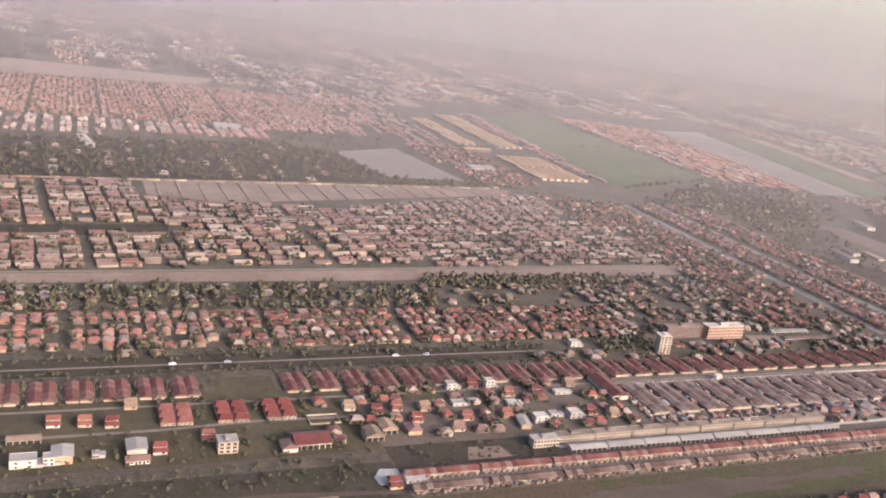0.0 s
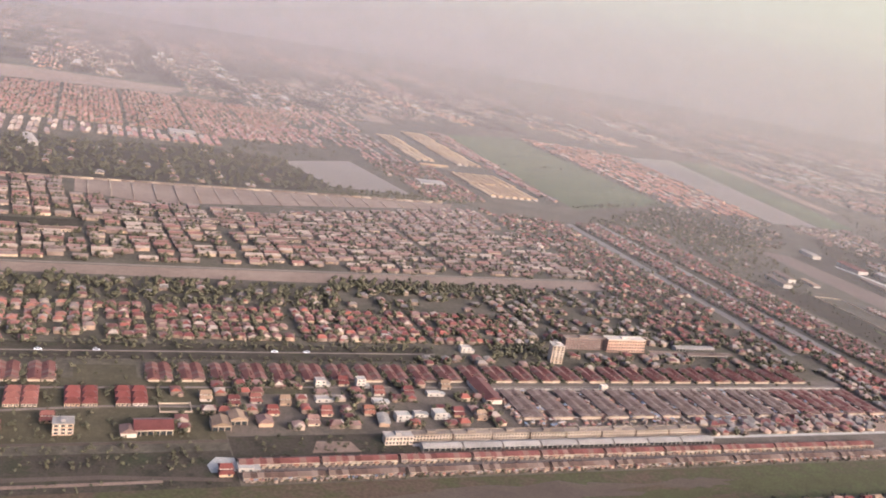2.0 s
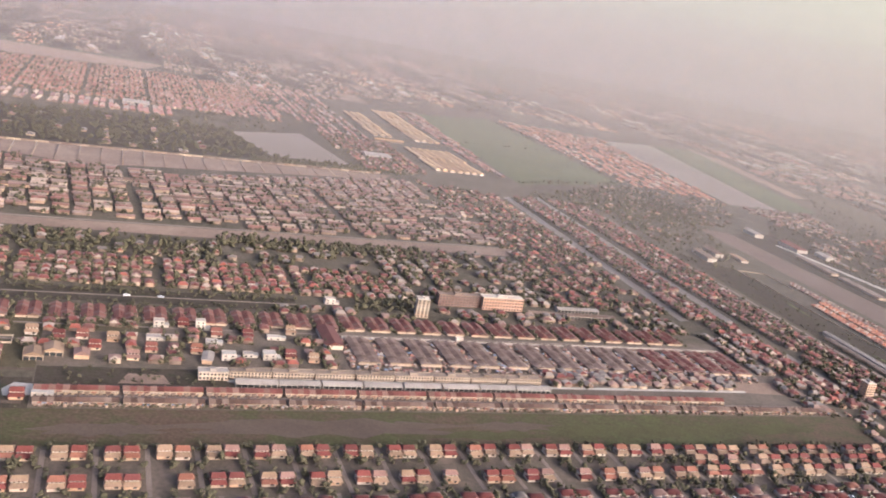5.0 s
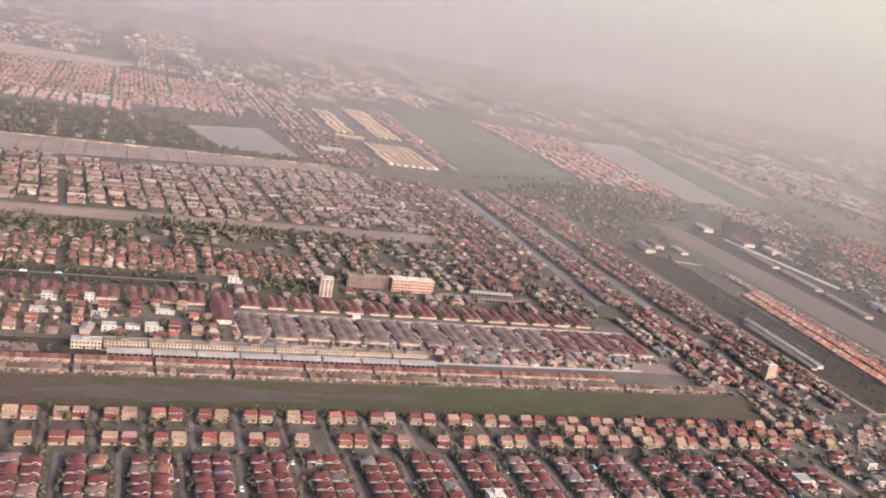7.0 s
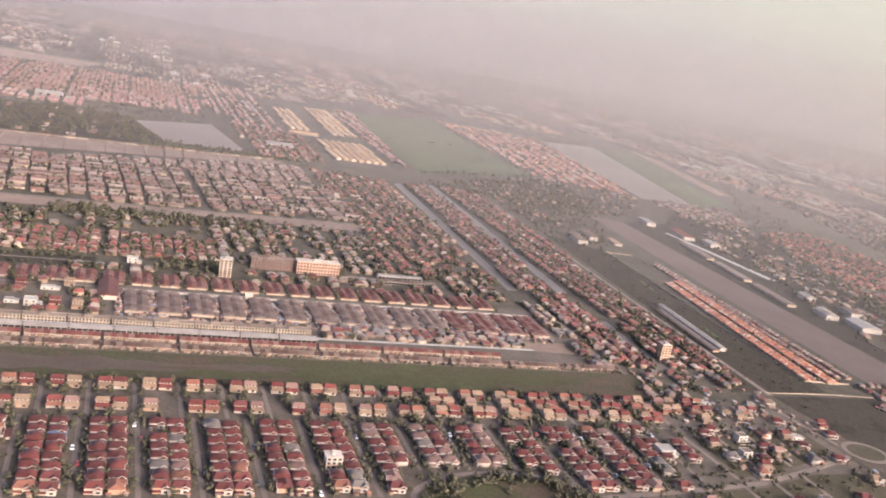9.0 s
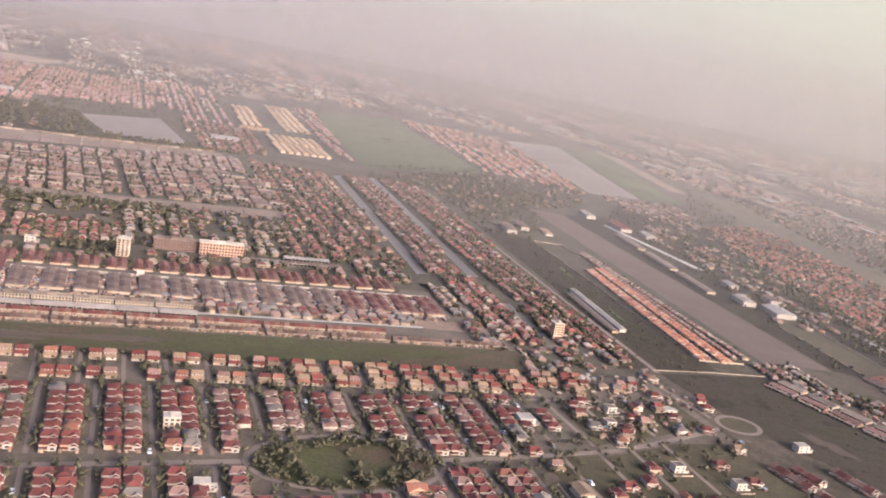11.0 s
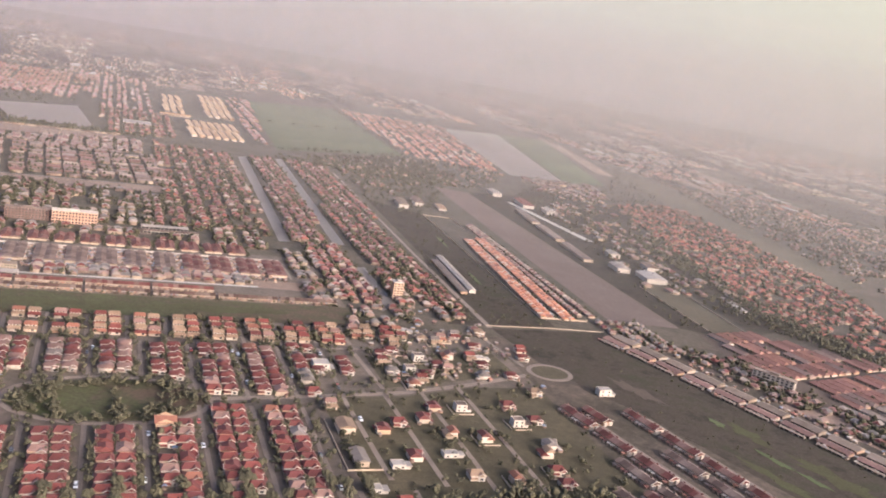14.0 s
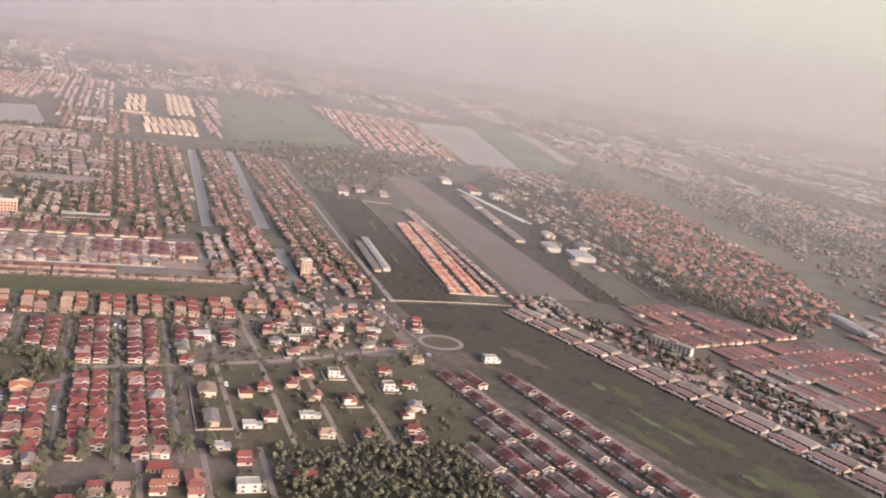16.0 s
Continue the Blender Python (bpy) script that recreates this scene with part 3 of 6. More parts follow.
sheet("earth_plot", [(310, 588), (352, 588), (347, 606), (318, 608)], 0.1, SOIL, "heap of bare soil", "earth")
sheet("dirt_track", [(-420, 560), (150, 558), (240, 548), (240, 553), (150, 564), (-420, 567)], 0.12, EARTH, "dirt track through scrub", "track")
sheet("dirt_track", [(60, 549), (190, 550), (190, 554), (60, 553.5)], 0.12, SOIL, "second dirt track beside a field", "track")
sheet("yard", [(226, 562), (248, 564), (246, 584), (232, 586), (224, 574)], 0.14, CONCRETE, "pale broken concrete yard", "yard")
road_v = [(-420, 666), (72, 669), (152, 675), (232, 673), (232, 677), (152, 679), (72, 673), (-420, 670)]
sheet("lane", road_v, 0.13, ASPHALT, "worn lane between red-roofed houses", "lane")
sheet("lawn", rect(127, 181, 720, 764), 0.1, GRASS, "walled empty grass plot", "lawn")
sheet("lawn", rect(255, 345, 700, 722), 0.1, GRASS, "empty grass plots behind houses", "lawn")
sheet("lawn", rect(122, 166, 628, 652), 0.1, GRASS, "empty grass plot beside houses", "lawn")
sheet("meadow", [(2000, 800), (2085, 820), (2230, 1430), (2330, 2200), (2230, 2200), (2130, 1430)], 0.08, GRASS, "long dull green strip among houses", "meadow")
sheet("earth_strip", [(2140, 1912), (2190, 1912), (2840, 4660), (2760, 4662)], 0.11, SOIL, "long strip of pale bare earth", "earth")
sheet("slab_road", [(1578, 1306), (1590, 1310), (1620, 1000), (1604, 1000)], 0.14, CONCRETE, "wide pale concrete road", "road")
sheet("earth_plot", [(1675, 682), (1748, 695), (1740, 640), (1690, 600)], 0.1, SOIL, "bare earth yard among roofs", "earth")
sheet("earth_plot", [(1455, 300), (1500, 320), (1560, 190), (1530, 120)], 0.1, SOIL, "rough earth yards behind market sheds", "earth")

for u, v, long, wide, turn in ((1346, 259, 13, 6, -85), (1354, 185, 25, 5, -75), (1366, 148, 20, 4.5, -73), (1384, 72, 16, 5, -75), (1268, 700, 30, 3, 86), (1290, 900, 40, 4, 84), (192, 512, 15, 9, 10), (212, 508, 8, 5, 0)):
    c, s = math.cos(radians(turn)), math.sin(radians(turn))
    ring = [(long * math.cos(k * 0.3927) * (0.8 + 0.3 * math.sin(k * 2.3 + u)), wide * math.sin(k * 0.3927) * (0.8 + 0.3 * math.cos(k * 1.7 + v))) for k in range(16)]
    sheet("fresh_grass", [(u + x * c - y * s, v + x * s + y * c) for x, y in ring], 0.2, REED, "patch of fresh green grass in a dull field", "grass")

for u, v, long, wide in ((760, 508, 120, 15), (905, 514, 90, 13), (610, 500, 70, 9)):
    ring = [(u + long * math.cos(k * 0.2618) * (0.8 + 0.2 * math.sin(k * 2.3 + u)), v + wide * math.sin(k * 0.2618) * (0.75 + 0.25 * math.cos(k * 1.7 + u))) for k in range(24)]
    sheet("green_grass", ring, 0.1 + u / 40000, OLIVE, "greener patch of grass in a brown field", "grass")
for u, v, long, wide, turn in ((1392, 150, 60, 17, -74), (1330, 150, 55, 9, -75), (1410, 60, 50, 22, -72), (1365, 235, 34, 12, -80), (1300, 330, 40, 13, -68), (1358, 60, 40, 9, -74)):
    c, s = math.cos(radians(turn)), math.sin(radians(turn))
    ring = [(long * math.cos(k * 0.2618) * (0.75 + 0.25 * math.sin(k * 2.3 + u)), wide * math.sin(k * 0.2618) * (0.7 + 0.3 * math.cos(k * 1.7 + v))) for k in range(24)]
    sheet("green_grass", [(u + x * c - y * s, v + x * s + y * c) for x, y in ring], 0.1 + (u - 1300) / 4000, OLIVE if u != 1300 else EARTH, "dull patch of grass in a dark field", "grass")
for u, v, long, wide in ((470, 512, 150, 19), (300, 508, 60, 12), (640, 516, 50, 10), (90, 515, 70, 14), (-120, 512, 110, 16)):
    ring = [(u + long * math.cos(k * 0.2618) * (0.8 + 0.2 * math.sin(k * 1.9 + u)), v + wide * math.sin(k * 0.2618) * (0.75 + 0.25 * math.cos(k * 2.7 + u))) for k in range(24)]
    sheet("bare_earth", ring, 0.15, EARTH, "bare brown patch in a field", "earth")

# ---- quarters ----
KEPT_FREE = [(71, 637), (259, 680), (279, 684), (370, 722), (338, 658), (305, 680), (236, 690), (465, 653), (486, 646), (475, 714), (378, 658), (290, 660), (322, 640), (400, 700), (430, 700), (347, 720), (341, 686), (386, 716), (394, 680), (406, 645), (425, 653), (444, 649), (456, 697), (387, 641), (209, 672), (242, 636), (257, 646), (280, 642), (513, 700)]  # plots of single houses
quarter("houses", rect(206, 505, 622, 718), M_RED, "detached houses with red and brown roofs among gardens", 14, 15, keep=0.7, trees=3.4, seed=2, free=KEPT_FREE)
quarter("houses", rect(-420, -50, 622, 662), M_RED, "detached houses with red and brown roofs along a road", 14, 14, keep=0.6, trees=3.0, seed=74)
quarter("houses", rect(-420, -98, 674, 710), M_RED, "close pairs of red-roofed houses", 12.5, 12, keep=0.9, trees=1.5, seed=75, road=16)
quarter("houses", rect(-500, 150, 822, 925), M_OLD, "detached houses with orange, red and grey roofs", 12.5, 14, trees=3.0, keep=0.85, seed=3, turn=90)
quarter("houses", rect(150, 640, 835, 930), M_RED, "detached houses with greyish red roofs", 12, 13, trees=2.8, seed=4, turn=90)
quarter("houses", rect(-500, 900, 940, 1012), M_MIX, "mixed low houses among trees", 18, 18, keep=0.45, trees=3, seed=5)
quarter("houses", [(-500, 1055), (900, 1115), (860, 1385), (420, 1385), (240, 1405), (140, 1300), (140, 1235), (-500, 1165)], M_GREY, "dense rows of grey-roofed houses with pale fronts", 12.5, 27, w=(7.5, 9), d=(17, 25), trees=3.4, seed=6, road=6, turn=94, jitter=1.2, keep=0.84, gable=True)
quarter("houses", [(-500, 1222), (140, 1285), (230, 1400), (110, 1440), (110, 1530), (-500, 1480)], M_GREY, "dense rows of grey-roofed houses", 12.5, 27, w=(7.5, 9), d=(17, 25), trees=3.4, seed=7, road=6, turn=95, jitter=1.2, keep=0.84, gable=True)
quarter("houses", [(420, 1392), (860, 1392), (850, 1540), (806, 1535)], M_GREY, "dense grey-roofed estate", 9.5, 10.5, trees=0.6, seed=27, jitter=1.5)
quarter("houses", [(860, 850), (1012, 830), (1036, 1490), (880, 1560)], M_RED, "red-roofed houses along a canal", 11.5, 12.5, seed=8, trees=3.0, keep=0.64)
quarter("houses", [(1042, 822), (1093, 822), (1118, 1510), (1068, 1500)], M_RED, "red-roofed houses between two canals", 10, 10, seed=9, trees=2.2, road=6)
quarter("houses", [(1121, 560), (1200, 560), (1222, 1500), (1147, 1520)], M_RED, "red-roofed houses along a canal", 10.5, 10.5, seed=10, trees=2.6, keep=0.85)
quarter("houses", rect(1050, 1095, 560, 815), M_RED, "red-roofed houses along a canal", 10, 10, seed=11, trees=1.4)
quarter("houses", [(640, 840), (860, 840), (880, 1060), (640, 1060)], M_MIX, "mixed houses and sheds among trees", 14, 14, keep=0.6, trees=3.1, seed=12)
quarter("houses", [(1005, 545), (1050, 560), (1050, 815), (1005, 735)], M_MIX, "mixed houses and sheds beside terraces", 12, 12, keep=0.8, trees=1.4, seed=28)
quarter("houses", rect(720, 960, 604, 634), M_MIX, "low shops and sheds behind terraces", 9, 9, h=(2.6, 4), keep=0.75, trees=0.2, seed=29, road=4)
quarter("houses", [(1540, 720), (1640, 1240), (1760, 1560), (1900, 1420), (1760, 900), (1690, 640)], M_MIX, "scattered halls and houses among trees", 22, 24, w=(9, 14), d=(12, 22), keep=0.4, trees=3.5, seed=36)
quarter("houses", [(1690, 600), (1760, 440), (1900, 510), (2000, 800), (2120, 1430), (2080, 1480), (1890, 1400), (1750, 900)], M_BRICK, "estate of red and orange roofs among trees", 11.5, 12.5, keep=0.6, trees=2.4, seed=16, turn=-8)
quarter("houses", [(2090, 800), (2000, 560), (2500, 300), (2900, 1200), (2350, 1900), (2230, 1430)], M_MIX, "mixed houses among many trees", 16, 16, keep=0.4, trees=4.5, seed=38)
quarter("houses", [(1412, 480), (1500, 425), (1515, 330), (1558, 254), (1600, 40), (1560, 20), (1480, 250)], M_MIX, "low sheds and houses behind market sheds", 12, 13, h=(2.4, 3.6), keep=0.85, trees=2.6, seed=63, turn=18)
quarter("terraces", [(1730, 300), (1790, 420), (2000, 560), (2400, 300), (2200, -100), (1800, -100)], M_MIX, "halls and terraces among trees", 20, 40, w=(10, 16), d=(26, 36), keep=0.6, gable=True, trees=1.5, seed=39, turn=22, wings=0)
quarter("houses", [(1250, 1190), (1460, 1405), (1560, 1420), (1740, 1680), (1500, 1790), (1240, 1620)], M_MIX, "mixed buildings among trees", 20, 20, keep=0.35, trees=5, seed=17)
quarter("terraces", [(1520, 1800), (1740, 1700), (1890, 2620), (1550, 2780)], M_ORANGE, "rows of orange roofs", 14, 40, w=(9, 11), d=(28, 37), keep=0.85, gable=True, trees=0.4, seed=18, turn=-8, wings=0)
quarter("houses", [(1755, 1500), (1900, 1430), (1990, 1670), (1760, 1680)], M_MIX, "mixed halls and houses", 16, 18, w=(9, 15), d=(10, 20), keep=0.7, trees=1.5, seed=40)
quarter("houses", [(780, 1600), (925, 1640), (930, 2000), (770, 2000)], M_RED, "mixed houses and workshops", 12, 13, keep=0.7, trees=2.0, seed=19)
quarter("terraces", [(765, 2000), (900, 2000), (895, 2650), (880, 2840), (680, 2840), (700, 2600)], M_PINK, "long rows of faded red roofs", 15, 52, w=(9, 10), d=(38, 48), keep=0.85, gable=True, trees=1.6, seed=103, wings=0)
quarter("terraces", [(1112, 1690), (1138, 1690), (1212, 2650), (1135, 2650)], M_PINK, "rows of faded red roofs", 13, 44, w=(9, 10), d=(30, 40), keep=0.85, gable=True, trees=0.4, seed=41, wings=0)
quarter("terraces", [(-500, 1905), (180, 1975), (180, 2110), (-500, 2080)], M_TAN, "tan-roofed terraces in pairs", 11, 62, w=(8.5, 9.5), d=(44, 56), gable=True, trees=0.6, seed=20, keep=0.95, road=12, wings=0)
quarter("terraces", [(180, 1975), (425, 2010), (430, 2110), (180, 2110)], M_PINK, "red-roofed terraces in rows", 13, 62, w=(9.5, 11), d=(44, 58), gable=True, trees=0.4, seed=43, keep=0.95, road=6, wings=0)
quarter("houses", [(-900, 2150), (600, 2150), (760, 2700), (420, 2800), (-900, 2710)], M_PINK, "wide estate of red and pink roofs", 11.5, 13, keep=0.82, trees=1.2, seed=21, road=12, turn=90, jitter=2)
quarter("terraces", [(420, 2130), (690, 2130), (740, 2400), (430, 2330)], M_PINK, "rows of red roofs", 12, 40, w=(9, 10), d=(30, 36), keep=0.9, gable=True, trees=0.5, seed=44, wings=0)
quarter("houses", [(-2400, 1000), (-520, 1000), (-520, 2800), (-2400, 2800)], M_PINK, "wide estate of red roofs", 16, 18, keep=0.55, trees=1.0, seed=22, turn=90, jitter=2.5)
quarter("houses", [(1040, 478), (1185, 478), (1200, 556), (1120, 556), (1050, 556)], M_MIX, "mixed houses among trees beside a road", 15, 15, keep=0.5, trees=2.2, seed=64)
quarter("houses", [(1366, 545), (1440, 545), (1432, 470), (1408, 430), (1362, 500)], M_MIX, "small houses and sheds beside a market", 10, 10, w=(6, 8), d=(6, 9), h=(2.4, 3.4), keep=0.9, trees=0.8, seed=68)
for k, q in enumerate((rect(465, 625, 760, 786), rect(660, 830, 762, 806), rect(915, 1012, 765, 850), rect(790, 915, 772, 798))):
    quarter("houses", q, M_MIX, "mixed houses and sheds among trees beside a school", 15, 13, keep=0.6, trees=3.0, seed=70 + k)
grove([(-500, 1490), (522, 1600), (597, 1665), (541, 1894), (406, 1966), (-114, 1860), (-500, 1800)], 12, (8, 17), 31, 0.5)
quarter("houses", [(-500, 1500), (500, 1610), (520, 1850), (400, 1940), (-114, 1840), (-500, 1780)], M_MIX, "scattered pale and red roofs among large trees", 40, 44, w=(8, 16), d=(10, 26), keep=0.4, trees=1.0, seed=101)
grove([(420, 1970), (545, 1900), (720, 1990), (700, 2120), (440, 2120)], 20, (8, 13), 45, 0.4)
grove([(597, 1655), (763, 1640), (900, 1615), (860, 1598), (530, 1580)], 9, (8, 13), 46, 0.7)
grove(rect(-500, 500, 772, 788), 6, (3, 7.5), 32, 0.5)
grove(rect(-500, 500, 804, 824), 6, (3, 8), 47, 0.6)
grove(rect(-500, 430, 935, 1018), 10, (8, 14), 33, 0.75)
grove([(1150, 1655), (1500, 1800), (1502, 1815), (1150, 1672)], 9, (6, 11), 80, 0.7)
grove([(1190, 2150), (1516, 2210), (1516, 2222), (1190, 2162)], 9, (5, 9), 81, 0.5)
grove([(1495, 1800), (1506, 1800), (1538, 2786), (1526, 2786)], 10, (5, 10), 82, 0.5)
grove([(1238, 1100), (1330, 1090), (1470, 1400), (1560, 1600), (1240, 1600)], 12, (6, 12), 83, 0.4)
grove(rect(430, 720, 1000, 1052), 8, (8, 14), 48, 0.8)
grove([(570, 790), (625, 780), (670, 832), (640, 850), (570, 835)], 9, (8, 13), 49, 0.8)
grove(rect(975, 1190, 130, 420), 13, (5, 9), 65, 0.28)
grove(rect(1012, 1160, 0, 138), 7, (8, 13), 34, 0.85)
grove(rect(600, 1010, 20, 116), 10, (5, 11), 50, 0.6)
sheet("lawn", rect(540, 1200, -60, 99), 0.05, GRASS, "rough grass among trees behind the estate", "lawn")
grove(rect(-120, 205, 618, 668), 12, (4, 8), 84, 0.5)
grove(rect(-300, 500, 718, 776), 10, (4, 8), 85, 0.3)
grove(rect(975, 1190, 130, 330), 14, (4, 8), 86, 0.3)
grove(rect(245, 1046, 541, 546.5), 5, (3, 6), 35, 0.7)
grove(rect(60, 1060, 470, 482), 6, (5, 9), 51, 0.45)
grove(rect(720, 790, 400, 414), 8, (7, 11), 52, 0.8)
grove([(1120, 1540), (1500, 1790), (1560, 1560), (1460, 1400), (1240, 1440)], 14, (9, 15), 53, 0.6)
grove([(1160, 505), (1300, 512), (1322, 1090), (1240, 1180), (1225, 800)], 8, (2.5, 6), 54, 0.3)
grove([(1209, 498), (1357, 501), (1390, 345), (1440, 220), (1470, 30), (1385, -60), (1335, 87), (1274, 277), (1223, 398)], 8, (2, 4.5), 55, 0.08)
grove(rect(-300, 225, 567, 609), 5.5, (3, 6.5), 56, 0.42)
grove(rect(-300, 240, 541, 557), 6, (2.5, 5), 113, 0.3)
grove(rect(262, 400, 581, 618), 7, (3, 6.5), 114, 0.4)
grove(rect(-60, 240, 614, 626), 6, (3, 6), 115, 0.4)
grove(rect(-60, 215, 640, 668), 8, (3, 6.5), 116, 0.3)
sheet("scrub", [(1500, 760), (1625, 760), (1600, 520), (1690, 560), (1760, 900), (1900, 1400), (1760, 1560), (1640, 1400), (1520, 1370)], 0.045, SCRUB, "dark weedy ground among warehouses and trees", "scrub")
grove([(1545, 770), (1625, 760), (1610, 520), (1690, 560), (1760, 900), (1900, 1400), (1760, 1560), (1640, 1400)], 10, (5, 10), 66, 0.26)
grove([(1410, 480), (1500, 425), (1560, 254), (1600, 40), (1540, 30), (1470, 300)], 9, (4, 8), 67, 0.4)
grove([(1640, 1130), (1720, 1065), (1690, 744), (1660, 560), (1690, 430), (1730, 440), (1740, 700), (1790, 1060)], 9, (8, 13), 57, 0.65)
grove([(1900, 1420), (2100, 1500), (2300, 2100), (2050, 1700), (1990, 1680)], 13, (6, 10), 58, 0.35)
grove([(1490, 535), (1530, 517), (1548, 718), (1520, 720)], 9, (4, 8), 59, 0.3)

# ---- the far town, in strips that run away with v ----
rng = np.random.default_rng(77)
far = {"roofs": Many(), "land": Many()}
for i in range(-34, 62):
    for j in range(0, 36):
        u, v = 95.0 * i + 28 * math.sin(j * 0.9), 2850 + 190.0 * j - 2650 * (i > 22) - (i > 26) * 300
        w = F @ Vector((u, v, 0)) * UNIT
        if (w - MIDDLE * UNIT).length > 3500 + 350 * math.sin(i * 1.7) or w.y < 350 or (i > 22 and u < 2080 + (v - 900) * 0.13) or (i > 22 and u > 2150 + (v + 900) * 1.6):
            continue
        if -900 < u < 460 and 2740 < v < 3120 or 1050 < u < 2350 and v < 2860 or u < 2560 and v < 1900 or v < 2850 and u < 1000:
            continue
        kind = noise.noise(Vector((i * 0.83, j * 0.17, 3.3))) + 0.13 * rng.normal()
        if kind < -0.2:
            far["land"].add(BOX_V[4:], np.array([(0, 1, 2, 3)]), [(u, v, -0.86)], [(rng.uniform(50, 92), 192, 1)], [0.0], 3)
            for _ in range(16):
                TREES.append((u + rng.uniform(-48, 48), v + rng.uniform(-95, 95), rng.uniform(7, 13)))
        elif kind < -0.06:
            far["land"].add(BOX_V[4:], np.array([(0, 1, 2, 3)]), [(u, v, -0.88)], [(rng.uniform(40, 92), 191, 1)], [0.0], int(rng.choice((0, 0, 1, 2, 2))))
        else:
            m = 1 + int(np.clip((kind + 0.06) * 6 + rng.normal() * 0.7, 0, 3))
            for a in np.arange(-45, 45, 15.0):
                for b in np.arange(-90, 90, 46.0):
                    if rng.uniform() < 0.55:
                        d = rng.uniform(16, 40)
                        add_houses(far["roofs"], [(u + a + rng.uniform(-2, 2), v + b + rng.uniform(-8, 8), 0)], [(rng.uniform(8, 12), d, rng.uniform(2.5, 5))], [rng.normal() * 0.05], [rng.uniform(1.5, 2.6)], True)
                        for k in (-1, -2):
                            far["roofs"].m[k][:] = m
                if rng.uniform() < 0.05:
                    add_houses(far["roofs"], [(u + a, v + rng.uniform(-60, 60), 0)], [(rng.uniform(16, 30), rng.uniform(60, 130), rng.uniform(6, 8))], [rng.normal() * 0.05], [2.5], True)
                    far["roofs"].m[-1][:] = 5
                    far["roofs"].m[-2][:] = 5
                for _ in range(2):
                    TREES.append((u + a + rng.uniform(5, 9), v + rng.uniform(-90, 90), rng.uniform(9, 20)))
far["roofs"].make("far_roofs", [WALLS, M_MIX, M_GREY, M_PINK, M_ORANGE, TIN], "far rows of red, brown and grey roofs", "houses")
far["land"].make("far_fields", [GRASS, SOIL, TOWN, SCRUB], "far fields of grass and bare earth", "fields")

# ---- kinds of things ----
def frustum(bm, x0, x1, y0, y1, z0, z1, inset):
    """A sloping skirt of roof round a storey."""
    lo = [bm.verts.new((x, y, z0)) for x, y in ((x0, y0), (x1, y0), (x1, y1), (x0, y1))]
    hi = [bm.verts.new((x, y, z1)) for x, y in ((x0 + inset, y0 + inset), (x1 - inset, y0 + inset), (x1 - inset, y1 - inset), (x0 + inset, y1 - inset))]
    un = [bm.verts.new((v.co.x, v.co.y, z0 - 0.2)) for v in lo]
    bm.faces.new(hi)
    bm.faces.new(un[::-1])
    for i in range(4):
        j = (i + 1) % 4
        bm.faces.new((lo[i], lo[j], hi[j], hi[i]))
        bm.faces.new((un[i], un[j], lo[j], lo[i]))
    return bm


def pane(w, h):
    """A window pane in a slim raised frame, facing -y, its foot at the origin."""
    bm = box(bmesh.new(), -w / 2, w / 2, -0.06, 0.1, 0, h, 0)
    for x0, x1, z0, z1 in ((-w / 2 - 0.12, -w / 2, -0.12, h + 0.12), (w / 2, w / 2 + 0.12, -0.12, h + 0.12), (-w / 2, w / 2, h, h + 0.12), (-w / 2, w / 2, -0.12, 0)):
        box(bm, x0, x1, -0.14, 0.1, z0, z1, 1)
    return bm


def villa(roof, lower, wall, far):
    """Two storeys, the upper under a wide hipped roof, the lower under a skirt and a front roof."""
    e = thing("villa", far, f"two-storey house with {roof} and {lower} tiled roofs", "house", "houses along the field")
    part("wall", box(bmesh.new(), -5, 5, -5, 5, 0, 3.2), wall, e)
    part("upper_wall", box(bmesh.new(), -4.5, 4.5, -1.4, 4.6, 3.2, 5.9), WHITE, e, "pale plaster upper storey")
    part("roof", hip(bmesh.new(), -5.7, 5.7, -2.4, 6.0, 5.9, 2.3, 1.5), ROOFS[roof], e)
    part("lower_roof", hip(bmesh.new(), -6.0, 6.0, -6.6, 0.8, 3.2, 1.9, 1.7), ROOFS[lower], e)
    for x in (-2.6, 0.1, 2.7):
        w = part("window", pane(1.1, 1.1), [GLASS, WHITE], e)
        w.location = Vector((x, -1.42, 4.6)) * UNIT
    w = part("window", pane(2.4, 1.6), [GLASS, WHITE], e)
    w.location = Vector((2.2, -5.02, 0.9)) * UNIT
    return e


